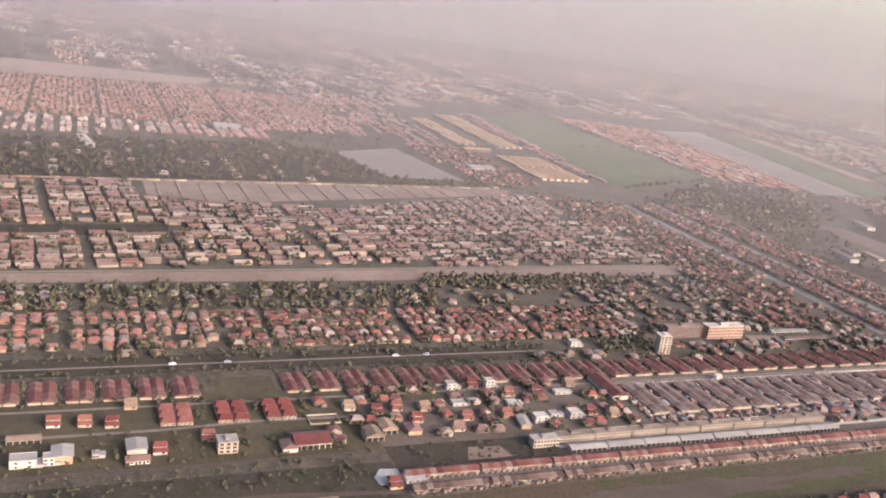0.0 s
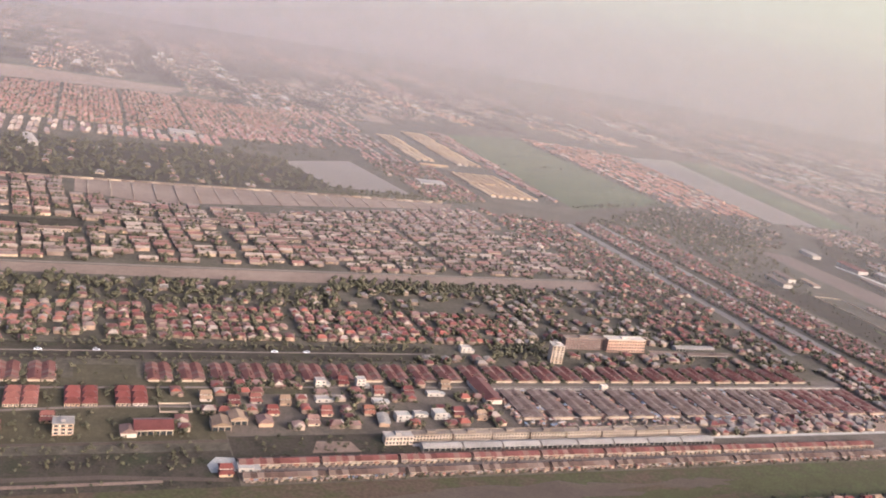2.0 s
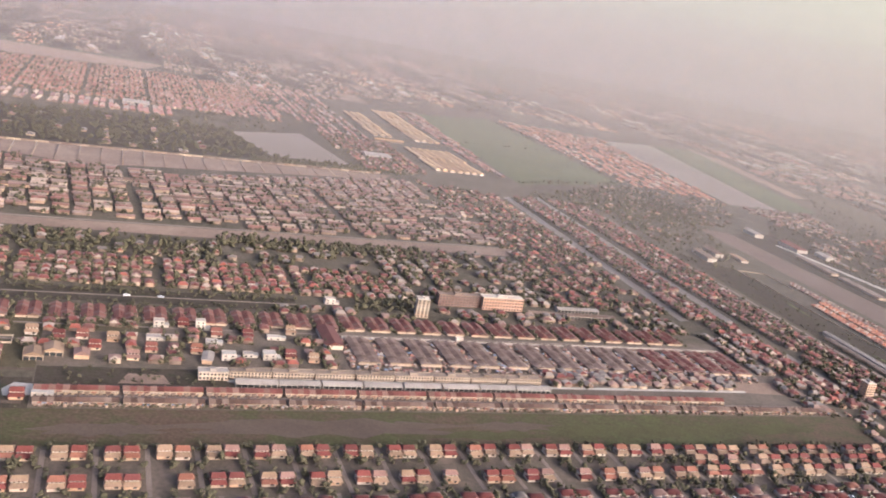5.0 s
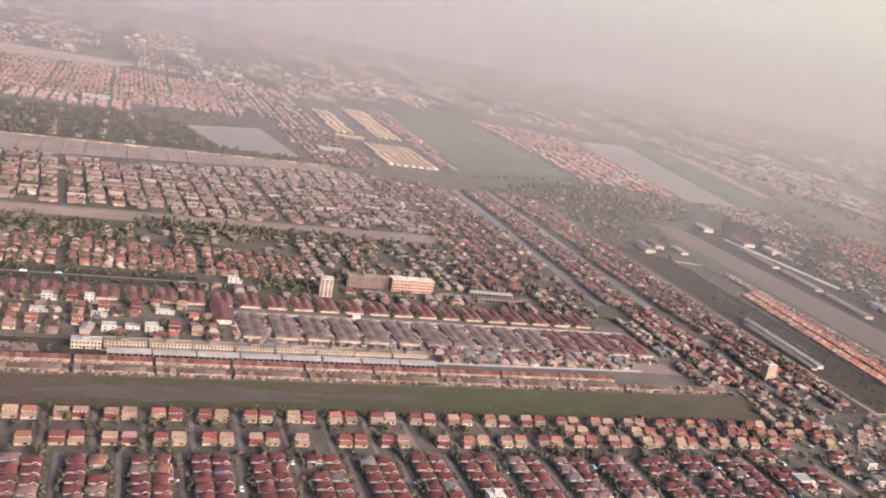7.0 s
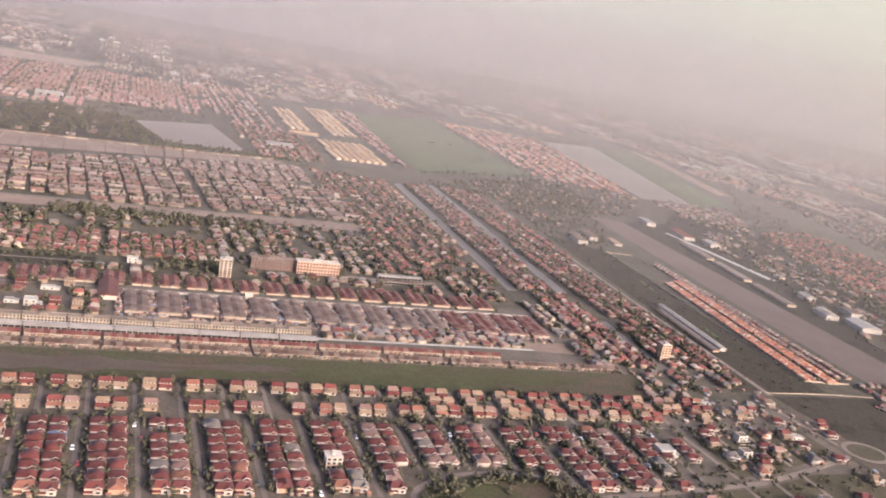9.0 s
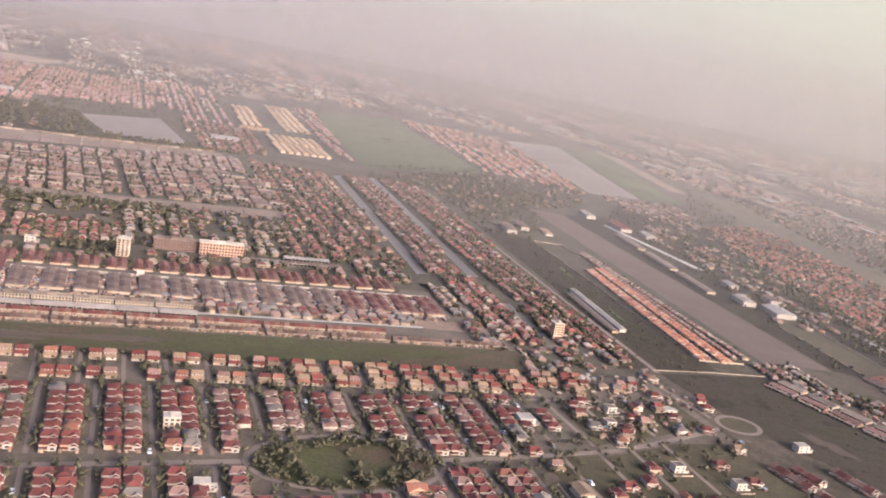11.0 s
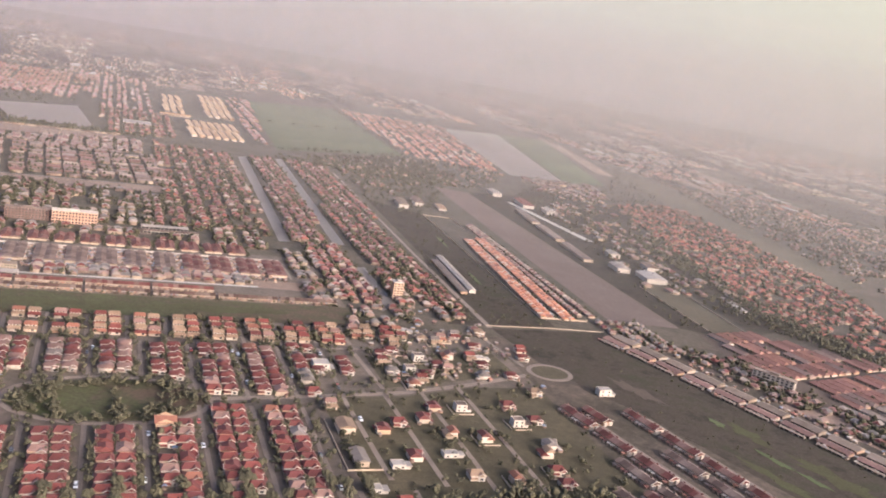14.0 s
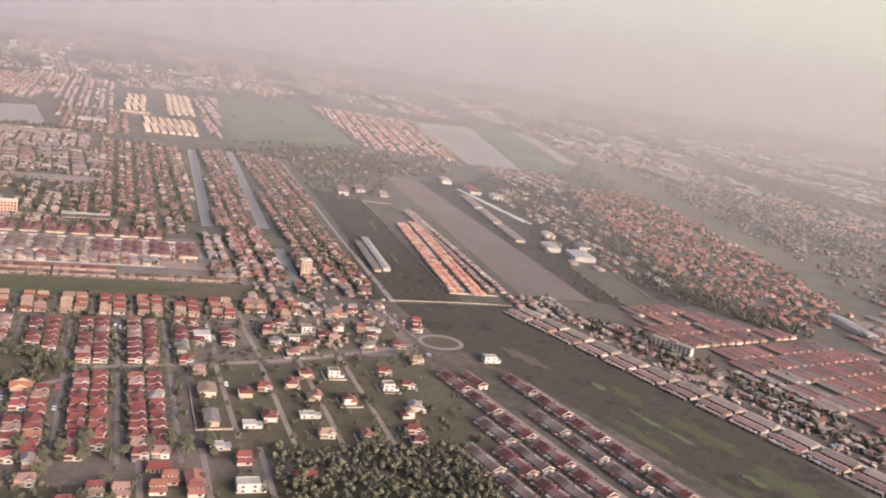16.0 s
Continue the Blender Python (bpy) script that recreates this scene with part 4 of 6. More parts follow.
def bungalow(roof, wall, far):
    """Two low storeys under crossing gables, with a white-edged front gable and a low porch roof."""
    e = thing("house", far, f"compact house with crossing {roof} tiled roofs and pale gables", "house", "houses of the estate")
    part("wall", box(bmesh.new(), -5.6, 5.6, -5.0, 5.2, 0, 4.3), wall, e)
    part("roof", hip(bmesh.new(), -6.4, 6.4, -4.6, 5.9, 4.3, 2.6, 2.6), ROOFS[roof], e)
    part("front_roof", hip(bmesh.new(), -0.4, 6.0, -6.3, 1.0, 4.3, 1.9, 0.0), ROOFS[roof], e)
    t = bmesh.new()
    for sx in (-1, 1):
        q = [(2.8 + sx * 3.25, -6.42, 4.0), (2.8, -6.42, 6.0), (2.8, -6.42, 6.55), (2.8 + sx * 3.5, -6.42, 4.4)]
        lo, hi = [t.verts.new(p) for p in q], [t.verts.new((x, y + 0.25, z)) for x, y, z in q]
        for fc in (lo, hi):
            t.faces.new(fc)
        for k in range(4):
            t.faces.new((lo[k], lo[(k + 1) % 4], hi[(k + 1) % 4], hi[k]))
    bmesh.ops.recalc_face_normals(t, faces=t.faces)
    part("gable_trim", t, WHITE, e)
    part("gable_wall", slab([(0.1, -5.7), (5.5, -5.7), (5.5, -5.0), (0.1, -5.0)], 0, 4.8), WHITE, e)
    part("porch_roof", hip(bmesh.new(), -6.3, -0.2, -7.4, -4.4, 2.6, 0.9, 1.2), ROOFS[roof], e)
    w = part("window", pane(2.4, 1.5), [GLASS, WHITE], e)
    w.location = Vector((2.8, -5.72, 1.0)) * UNIT
    return e


def cubic(wall, roof, far, label, floors=2, w=10, d=9):
    """A plain modern house with flat roofs, a parapet and a terrace."""
    e = thing("house", far, label, "house")
    h = 3.1 * floors
    b = box(bmesh.new(), -w / 2, w / 2, -d / 2, d / 2, 0, h)
    part("annex_wall", box(bmesh.new(), w / 2 + 0.01, w / 2 + 4, -d / 2, d / 4, 0, 3.0), wall, e)
    part("wall", b, wall, e)
    for x0, x1, y0, y1 in ((-w / 2, w / 2, -d / 2, -d / 2 + 0.3), (-w / 2, w / 2, d / 2 - 0.3, d / 2), (-w / 2, -w / 2 + 0.3, -d / 2 + 0.3, d / 2 - 0.3), (w / 2 - 0.3, w / 2, -d / 2 + 0.3, d / 2 - 0.3)):
        part("parapet", box(bmesh.new(), x0, x1, y0, y1, h, h + 0.5), wall, e)
    part("roof", box(bmesh.new(), -w / 2 + 0.3, w / 2 - 0.3, -d / 2 + 0.3, d / 2 - 0.3, h, h + 0.12), roof, e)
    c = box(bmesh.new(), w / 2 - 0.2, w / 2 + 4.6, -d / 2 - 1.5, d / 4 + 0.3, 3.0, 3.2)
    part("porch_roof", c, roof, e)
    for f in range(floors):
        for x in (-w / 4, w / 4):
            o = part("window", pane(2.0, 1.4), [GLASS, WHITE], e)
            o.location = Vector((x, -d / 2 - 0.02, 3.1 * f + 0.9)) * UNIT
    return e


def saddle(bm, x0, x1, y0, y1, z, rise):
    """A length of gabled roof, 0.25 thick, with its ridge along x."""
    ends = [[bm.verts.new((x, y, q)) for y, q in ((y0, z - 0.25), (y0, z), ((y0 + y1) / 2, z + rise), (y1, z), (y1, z - 0.25))] for x in (x0, x1)]
    bm.faces.new(ends[0][::-1])
    bm.faces.new(ends[1])
    for i in range(5):
        j = (i + 1) % 5
        bm.faces.new((ends[0][i], ends[0][j], ends[1][j], ends[1][i]))
    return bm


def terrace(m, length, width, h, rise, roof, label, units=0, wall=None, porch=1.7, group="terraces", ends=False):
    """A block of terraced houses along x, fronts to -y: walls, gabled roof, porch roof, door and window bays, roof partitions."""
    e = thing("row_house", m, label, "row house", group)
    wall = wall or WALL
    a, b = length / 2, width / 2
    n = units or max(3, round(length / 6.2))
    w = box(bmesh.new(), -a, a, -b, b, 0, h)
    for x in (-a, a):
        q = [w.verts.new(p) for p in ((x, -b, h), (x, b, h), (x, 0, h + rise))]
        w.faces.new(q if x > 0 else q[::-1])
    part("wall", w, wall, e)
    w = bmesh.new()
    for i in range(n):
        x, s = -a + (i + 0.5) * length / n, length / n
        for mi, x0, x1, z0, z1 in ((1, -0.36 * s, -0.1 * s, 0.1, 0.62 * h), (1, 0.02 * s, 0.36 * s, 0.3 * h, 0.62 * h)) + (((1, -0.3 * s, 0.3 * s, 0.72 * h, 0.9 * h),) if h > 4.5 else ()):
            box(w, x + x0, x + x1, -b - 0.05, -b + 0.05, z0, z1)
    tagged(part("glazing", w, GLASS, e), kind="stuff")
    luck = random.Random(n + round(h * 10))
    r, c = bmesh.new(), bmesh.new()
    for i in range(n):
        x0, x1 = -a + i * length / n - 0.4 * (i == 0), -a + (i + 1) * length / n + 0.4 * (i == n - 1)
        up = luck.uniform(-0.07, 0.07)
        saddle(r, x0, x1, -b - 0.7 - luck.uniform(0, 0.3), b + 0.7, h + up, rise + 0.2)
        if luck.random() < 0.3:
            box(r, x0 + 0.8, x0 + 1.9, 0.3 * b, 0.3 * b + 1.1, h + rise * 0.6, h + rise + 0.5)
        if porch and luck.random() < 0.85:
            deep, low = porch * luck.uniform(0.8, 1.7), h * luck.uniform(0.5, 0.62)
            box(c, x0 + 0.2, x1 - luck.uniform(0.1, 1.4), -b - deep, -b + 0.1, low, low + 0.16)
    bmesh.ops.recalc_face_normals(r, faces=r.faces)
    tagged(part("roof", r, roof, e), kind="stuff")
    if porch:
        tagged(part("porch_roof", c, CLUTTER, e), kind="stuff")
    else:
        c.free()
    c = bmesh.new()
    for i in range(n):
        x, s = -a + (i + 0.5) * length / n, length / n
        box(c, x - 0.28 * s, x + 0.2 * s, -b - porch - 0.9, -b - porch - 0.6, 0, 1.9)
    tagged(part("fencing", c, WALLS, e), kind="stuff")
    if ends:
        for y in (-b * 0.55, b * 0.6):
            part("end_bay", box(bmesh.new(), a, a + 1.4, y - 1.7, y + 1.7, 0, h * 0.8), WHITE, e)
        t = bmesh.new()
        for s in (-1, 1):
            q = [(s * (b + 0.8), h - 0.1), (0, h + rise + 0.3), (0, h + rise + 0.8), (s * (b + 1.0), h + 0.35)]
            lo, hi = [t.verts.new((a + 0.3, y, z)) for y, z in q], [t.verts.new((a + 0.9, y, z)) for y, z in q]
            for fc in (lo, hi):
                t.faces.new(fc)
            for k in range(4):
                t.faces.new((lo[k], lo[(k + 1) % 4], hi[(k + 1) % 4], hi[k]))
        bmesh.ops.recalc_face_normals(t, faces=t.faces)
        part("gable_trim", t, WHITE, e)
    return e


def long_house(m, length, width, h, rise, roof, label, inset=0.0, name="row_house", category="row house", group=""):
    """A plain long building along x: walls with door and window bays, one hipped or gabled roof with a ridge cap."""
    e = thing(name, m, label, category, group)
    a, b = length / 2, width / 2
    w = box(bmesh.new(), -a, a, -b, b, 0, h)
    if not inset:
        for x in (-a, a):
            q = [w.verts.new(p) for p in ((x, -b, h), (x, b, h), (x, 0, h + rise - 0.3))]
            w.faces.new(q if x > 0 else q[::-1])
    n = max(3, round(length / 5.5))
    for i in range(n):
        x, s = -a + (i + 0.5) * length / n, length / n
        for y in (-b, b):
            box(w, x - 0.34 * s, x - 0.1 * s, y - 0.06, y + 0.06, 0.1, 0.68 * h, 1)
            box(w, x + 0.05 * s, x + 0.36 * s, y - 0.06, y + 0.06, 0.32 * h, 0.7 * h, 1)
    part("wall", w, [WALL, GLASS], e)
    r = hip(bmesh.new(), -a - 0.6, a + 0.6, -b - 0.8, b + 0.8, h, rise, inset)
    box(r, -a + inset, a - inset, -0.25, 0.25, h + rise - 0.1, h + rise + 0.22)
    part("roof", r, roof, e)
    return e


def shed(m, length, width, h, rise, roof, label, name="shed", wall=None, ribs=True, category="shed", group=""):
    """A long sheet-roofed hall with open bays along its front."""
    e = thing(name, m, label, category, group)
    a, b = length / 2, width / 2
    n = max(2, round(length / 5))
    w = bmesh.new()
    box(w, -a, a, b - 0.3, b, 0, h)
    for x in (-a, a - 0.3):
        box(w, x, x + 0.3, -b, b, 0, h)
        q = [w.verts.new(p) for p in ((x + 0.15, -b, h), (x + 0.15, b, h), (x + 0.15, 0, h + rise))]
        w.faces.new(q)
    for i in range(n + 1):
        x = -a + i * (length - 0.5) / n
        box(w, x, x + 0.5, -b, -b + 0.5, 0, h)
    box(w, -a, a, -b + 0.05, -b + 0.25, h * 0.72, h)
    box(w, -a, a, -b + 1.6, -b + 1.7, 0, h * 0.7, 1)
    part("wall", w, [wall or WALL, GLASS], e)
    part("roof", hip(bmesh.new(), -a - 0.4, a + 0.4, -b - 1, b + 1, h, rise, 0.0), roof, e)
    if ribs:
        p = bmesh.new()
        s = rise / (b + 1)
        for i in range(n * 2 + 1):
            x = -a + i * length / (n * 2)
            for y0, y1, z0, z1 in ((-b - 1, 0, h + 0.02, h + rise + 0.02), (0, b + 1, h + rise + 0.02, h + 0.02)):
                v = [p.verts.new(c) for c in ((x - 0.12, y0, z0), (x + 0.12, y0, z0), (x + 0.12, y1, z1), (x - 0.12, y1, z1))]
                u = [p.verts.new((c.co.x, c.co.y, c.co.z + 0.14)) for c in v]
                p.faces.new(u)
                for k in range(4):
                    p.faces.new((v[k], v[(k + 1) % 4], u[(k + 1) % 4], u[k]))
        part("roof_ribs", p, roof, e)
    return e


def window_in(e, w, h, place):
    """A window with its own frame."""
    o = part("window", box(bmesh.new(), -w / 2, w / 2, -0.06, 0.1, 0, h), GLASS, e)
    o.matrix_basis = place
    f = bmesh.new()
    lo = [(-w / 2 - 0.12, -0.12), (w / 2 + 0.12, -0.12), (w / 2 + 0.12, h + 0.12), (-w / 2 - 0.12, h + 0.12)]
    hi = [(-w / 2, 0), (w / 2, 0), (w / 2, h), (-w / 2, h)]
    for y0, y1 in ((-0.14, 0.0),):
        a = [[f.verts.new((x, y, z)) for x, z in ring] for y in (y0, y1) for ring in (lo, hi)]
        for i in range(4):
            j = (i + 1) % 4
            f.faces.new((a[0][i], a[0][j], a[1][j], a[1][i]))
            f.faces.new((a[0][j], a[0][i], a[2][i], a[2][j]))
            f.faces.new((a[1][i], a[1][j], a[3][j], a[3][i]))
    part("frame", f, WHITE, o)
    return o


def block_of_flats(m, w, d, floors, wall, label, bays, name="apartment_building", storey=3.1, roof=None, band=None, group=""):
    """Storeys with window bays on all sides, floor bands, a parapet and a stair head."""
    e = thing(name, m, label, "building", group)
    h = floors * storey
    b = box(bmesh.new(), -w / 2, w / 2, -d / 2, d / 2, 0, h)
    part("wall", b, wall, e)
    r = box(bmesh.new(), -w / 2 - 0.5, w / 2 + 0.5, -d / 2 - 0.6, d / 2 + 0.6, h, h + 0.35)
    for x0, x1, y0, y1 in ((-w / 2 - 0.5, w / 2 + 0.5, -d / 2 - 0.6, -d / 2 - 0.3), (-w / 2 - 0.5, w / 2 + 0.5, d / 2 + 0.3, d / 2 + 0.6)):
        box(r, x0, x1, y0, y1, h + 0.35, h + 1.0)
    box(r, -w * 0.12, w * 0.1, -d * 0.2, d * 0.3, h + 0.35, h + 2.4)
    part("roof", r, roof or WHITE, e)
    for f in range(floors):
        s = bmesh.new()
        box(s, -w / 2 - 0.35, w / 2 + 0.35, -d / 2 - 0.9, -d / 2 + 0.05, f * storey - 0.12 + storey, f * storey + 0.14 + storey)
        box(s, -w / 2 - 0.35, w / 2 + 0.35, -d / 2 - 0.95, -d / 2 - 0.8, f * storey + 0.05, f * storey + 0.95)
        part("balcony", s, band or wall, e)
        for i in range(bays):
            x = -w / 2 + (i + 0.5) * w / bays
            place = pose(x * UNIT, (-d / 2 - 0.02) * UNIT, (f * storey + 0.8) * UNIT)
            if floors > 3 and bays < 13:
                window_in(e, w / bays * 0.6, storey * 0.55, place)
            else:
                part("window", pane(w / bays * 0.6, storey * 0.55), [GLASS, WHITE], e).matrix_basis = place
        for side in (-1, 1):
            for k in range(max(1, round(d / 5))):
                o = part("window", pane(1.6, storey * 0.45), [GLASS, WHITE], e)
                o.matrix_basis = pose(side * (w / 2 + 0.02) * UNIT, (-d / 2 + (k + 0.5) * d / max(1, round(d / 5))) * UNIT, (f * storey + 1.0) * UNIT, 0, 0, 90 * side)
    return e


def tree(seed, size, far):
    """A forked trunk under a ragged crown of leaf clumps."""
    rng = np.random.default_rng(seed)
    e = thing("tree", far, "leafy dark green garden tree with a ragged crown", "tree", "garden trees")
    b = bmesh.new()
    for k in range(4):
        a = k * 1.6 + seed
        foot, head = Vector((0, 0, 0 if k == 0 else 0.28)), Vector((0.16 * math.cos(a), 0.16 * math.sin(a), 0.62)) if k else Vector((0.01, 0.0, 0.4))
        r0, r1 = (0.035, 0.022) if k == 0 else (0.02, 0.008)
        lo = [b.verts.new(foot + Vector((r0 * math.cos(i * 1.2566), r0 * math.sin(i * 1.2566), 0))) for i in range(5)]
        hi = [b.verts.new(head + Vector((r1 * math.cos(i * 1.2566), r1 * math.sin(i * 1.2566), 0))) for i in range(5)]
        for i in range(5):
            b.faces.new((lo[i], lo[(i + 1) % 5], hi[(i + 1) % 5], hi[i]))
    bmesh.ops.scale(b, vec=(size, size, size), verts=b.verts)
    part("trunk", b, BARK, e)
    c = bmesh.new()
    for k in range(40):
        a, r = rng.uniform(0, 6.28), 0.42 * math.sqrt(rng.uniform(0, 1))
        z = 0.66 + rng.uniform(-0.26, 0.3) * (1 - (r / 0.5) ** 2)
        mid, s = Vector((r * math.cos(a), r * math.sin(a), z)), rng.uniform(0.1, 0.19)
        vs = [c.verts.new(mid + Vector(p) * s * rng.uniform(0.6, 1.35)) for p in ((1, 0.2, 0), (0, 1, 0.3), (-1, 0, -0.1), (0.1, -1, 0), (0, 0, 0.9), (0, 0.1, -0.7))]
        for q in ((0, 1, 4), (1, 2, 4), (2, 3, 4), (3, 0, 4), (1, 0, 5), (2, 1, 5), (3, 2, 5), (0, 3, 5)):
            c.faces.new([vs[i] for i in q])
    bmesh.ops.scale(c, vec=(size, size, size), verts=c.verts)
    part("crown", c, LEAF, e)
    return e


def car(paint, far, label):
    e = thing("car", far, label, "car", "parked cars")
    b = bmesh.new()
    pts = ((-3.3, 0.5), (-3.3, 1.3), (-2.0, 1.45), (1.3, 1.45), (3.2, 1.2), (3.4, 0.5))
    l = [b.verts.new((x, -1.35, z)) for x, z in pts]
    r = [b.verts.new((x, 1.35, z)) for x, z in pts]
    b.faces.new(l)
    b.faces.new(r[::-1])
    for i in range(6):
        j = (i + 1) % 6
        b.faces.new((l[j], l[i], r[i], r[j]))
    part("body", b, paint, e)
    part("cabin", frustum(bmesh.new(), -2.2, 1.6, -1.25, 1.25, 1.44, 2.2, 0.45), GLASS, e)
    part("roof", box(bmesh.new(), -1.7, 1.1, -0.8, 0.8, 2.2, 2.28), paint, e)
    for x in (-2.1, 2.1):
        for y in (-1.3, 1.3):
            w = bmesh.new()
            bmesh.ops.create_cone(w, cap_ends=True, segments=10, radius1=0.52, radius2=0.52, depth=0.36, matrix=Matrix.Translation((x, y, 0.52)) @ Matrix.Rotation(radians(90), 4, "X"))
            part("wheel", w, ASPHALT, e)
    return e


def garden_wall(corners, h=1.6, label="white plaster garden wall round a plot", material=None, closed=True):
    """A wall along the corners, with posts at them."""
    b = bmesh.new()
    ring = corners + corners[:1] if closed else corners
    for (u0, v0), (u1, v1) in zip(ring, ring[1:]):
        d = Vector((u1 - u0, v1 - v0, 0))
        n = Vector((-d.y, d.x, 0)).normalized() * 0.25
        q = [Vector((u0, v0, 0)) - n, Vector((u1, v1, 0)) - n, Vector((u1, v1, 0)) + n, Vector((u0, v0, 0)) + n]
        lo, hi = [b.verts.new(p) for p in q], [b.verts.new(p + Vector((0, 0, h))) for p in q]
        b.faces.new(hi)
        for i in range(4):
            b.faces.new((lo[i], lo[(i + 1) % 4], hi[(i + 1) % 4], hi[i]))
    for u, v in corners:
        box(b, u - 0.45, u + 0.45, v - 0.45, v + 0.45, 0, h + 0.3)
    ob = mesh_ob("garden_wall", b, material or WHITE)
    ob.matrix_basis = F
    return tagged(ob, label, "wall")


MADE = {}


def stamp(kind, build, m):
    """Builds a kind of thing once, and copies it from then on."""
    if kind in MADE:
        return copy_thing(MADE[kind], m)
    MADE[kind] = build(m)
    return MADE[kind]


def road(name, points, width, material, label, z=0.14, category="street"):
    """A strip of paving along the points."""
    p = [Vector((u, v, 0)) for u, v in points]
    left, right = [], []
    for i, q in enumerate(p):
        d = (p[min(i + 1, len(p) - 1)] - p[max(i - 1, 0)]).normalized()
        n = Vector((-d.y, d.x, 0)) * width / 2
        left.append(q + n)
        right.append(q - n)
    b = bmesh.new()
    rows = [[b.verts.new((w.x, w.y, h)) for w, h in ((l, -0.2), (l, z), (r, z), (r, -0.2))] for l, r in zip(left, right)]
    for r0, r1 in zip(rows, rows[1:]):
        for k in range(3):
            b.faces.new((r0[k], r0[k + 1], r1[k + 1], r1[k]))
    bmesh.ops.recalc_face_normals(b, faces=b.faces)
    ob = mesh_ob(name, b, material)
    ob.matrix_basis = F
    return tagged(ob, label, category, "", "structure")

# ---- the near estate ----
rng = random.Random(7)
HOUSE_SPOTS = []


def estate_house(u, v, turn, palette, kinds=("bungalow",)):
    """Notes a house; the nearest become things, the rest are joined further down."""
    names, weights = zip(*palette)
    HOUSE_SPOTS.append((v, u, turn + rng.uniform(-1.5, 1.5), rng.choices(names, weights)[0], rng.choice(kinds)))


def set_house(u, v, turn, colour, kind):
    if kind == "bungalow":
        return stamp((kind, colour), lambda m: bungalow(colour, WALL, m), at(u, v, 0, turn))
    lower = rng.choice(("tan", "tan", "orange", "red", "tan"))
    return stamp((kind, colour, lower), lambda m: villa(colour, lower, WALL, m), at(u, v, 0, turn))


WARM = (("tan", 3), ("orange", 1.3), ("red", 3), ("maroon", 2), ("brown", 2))
DEEP = (("maroon", 5), ("red", 5), ("brown", 1.6), ("orange", 0.5), ("grey", 0.4))
OVAL = (803, 288, 76, 43)


def in_oval(u, v, grow=1.0):
    return ((u - OVAL[0]) / OVAL[2] / grow) ** 2 + ((v - OVAL[1]) / OVAL[3] / grow) ** 2 < 1


# two or three rows of tan and orange roofs along the field
pair = 661 - 34.8 * 16
while pair < 1090:
    rows = (468, 429) if pair < 780 else (466, 449, 431)
    for v in rows:
        for s in (-1, 1):
            if rng.random() < (0.97 if pair < 1040 else 0.7):
                estate_house(pair + s * 6.3 + rng.uniform(-0.5, 0.5), v + rng.uniform(-1, 1), 0, WARM, ("villa",))
    pair += 34.8
for k in range(-15, 12):
    u = 678.4 + 34.8 * k
    if u < 1060:
        road("street", [(u, 414), (u, 478)], 3.6, ASPHALT, "narrow worn asphalt street between houses")
road("street", [(1000, 414), (1090, 416)], 4, DUSTY, "worn street along back gardens", 0.17)

# streets of dark red roofs on both sides of the estate road
columns = [664 + 41 * k for k in range(-9, 9)]
for u in columns:
    lo = 125 if u < 960 else 296
    cut = [(296, 414)] + ([(lo, 280)] if u < 960 and u > 430 else [])
    for v0, v1 in cut:
        if u > 960 and v0 > 290:
            v0 = 330
        if abs(u - OVAL[0]) < 60:
            v0, v1 = (v0, 246) if v0 < 200 else (334, v1)
        road("street", [(u, v0), (u, v1)], 3.6, ASPHALT, "narrow worn asphalt street between houses")
        for s in (-1, 1):
            v = v0 + 9 + rng.uniform(0, 3)
            while v < v1 - 6:
                x = u + s * 13.8
                if x < 958 or v > 300:
                    if not in_oval(x, v, 1.1) and rng.random() < (0.97 if x < 960 else 0.55) and not (690 < x < 700 and 245 < v < 275) and not (670 < x < 686 and 330 < v < 352):
                        estate_house(x + rng.uniform(-0.6, 0.6), v, 0 if rng.random() < 0.75 else -90 * s, DEEP)
                v += 12.9 + rng.uniform(-0.4, 0.8)
road("estate_road", [(330, 270), (560, 279), (724, 288)], 6.5, DUSTY, "wide estate road", 0.2, category="road")
road("estate_road", [(880, 292), (972, 302), (1051, 313), (1127, 337), (1193, 362)], 6.5, DUSTY, "wide estate road", 0.2, category="road")
road("estate_road", [(1199, 385), (1189, 440), (1185, 474), (1195, 510)], 4.5, DUSTY, "worn road past gardens", 0.18, category="road")
road("park_road", [(OVAL[0] + OVAL[2] * math.cos(a / 24 * 6.2832), OVAL[1] + OVAL[3] * math.sin(a / 24 * 6.2832)) for a in range(25)], 4.5, DUSTY, "worn road looping round an oval park", 0.23, category="road")
sheet("park_lawn", [(OVAL[0] + (OVAL[2] - 4) * math.cos(a / 24 * 6.2832), OVAL[1] + (OVAL[3] - 5) * math.sin(a / 24 * 6.2832)) for a in range(24)], 0.1, FIELD, "rough brownish lawn of an oval park", "park")
sheet("park_lawn", [(OVAL[0] - 12 + 34 * math.cos(a / 20 * 6.2832), OVAL[1] - 6 + 15 * math.sin(a / 20 * 6.2832)) for a in range(20)], 0.12, FIELD, "worn grass in the middle of the park", "park")
sheet("lawn", [(970, 130), (1190, 130), (1190, 330), (1120, 328), (1050, 306), (970, 298)], 0.09, GRASS, "open grassy building plots", "lawn")
sheet("lawn", [(1035, 322), (1120, 345), (1180, 372), (1176, 420), (1035, 396)], 0.09, GRASS, "open grassy building plots", "lawn")
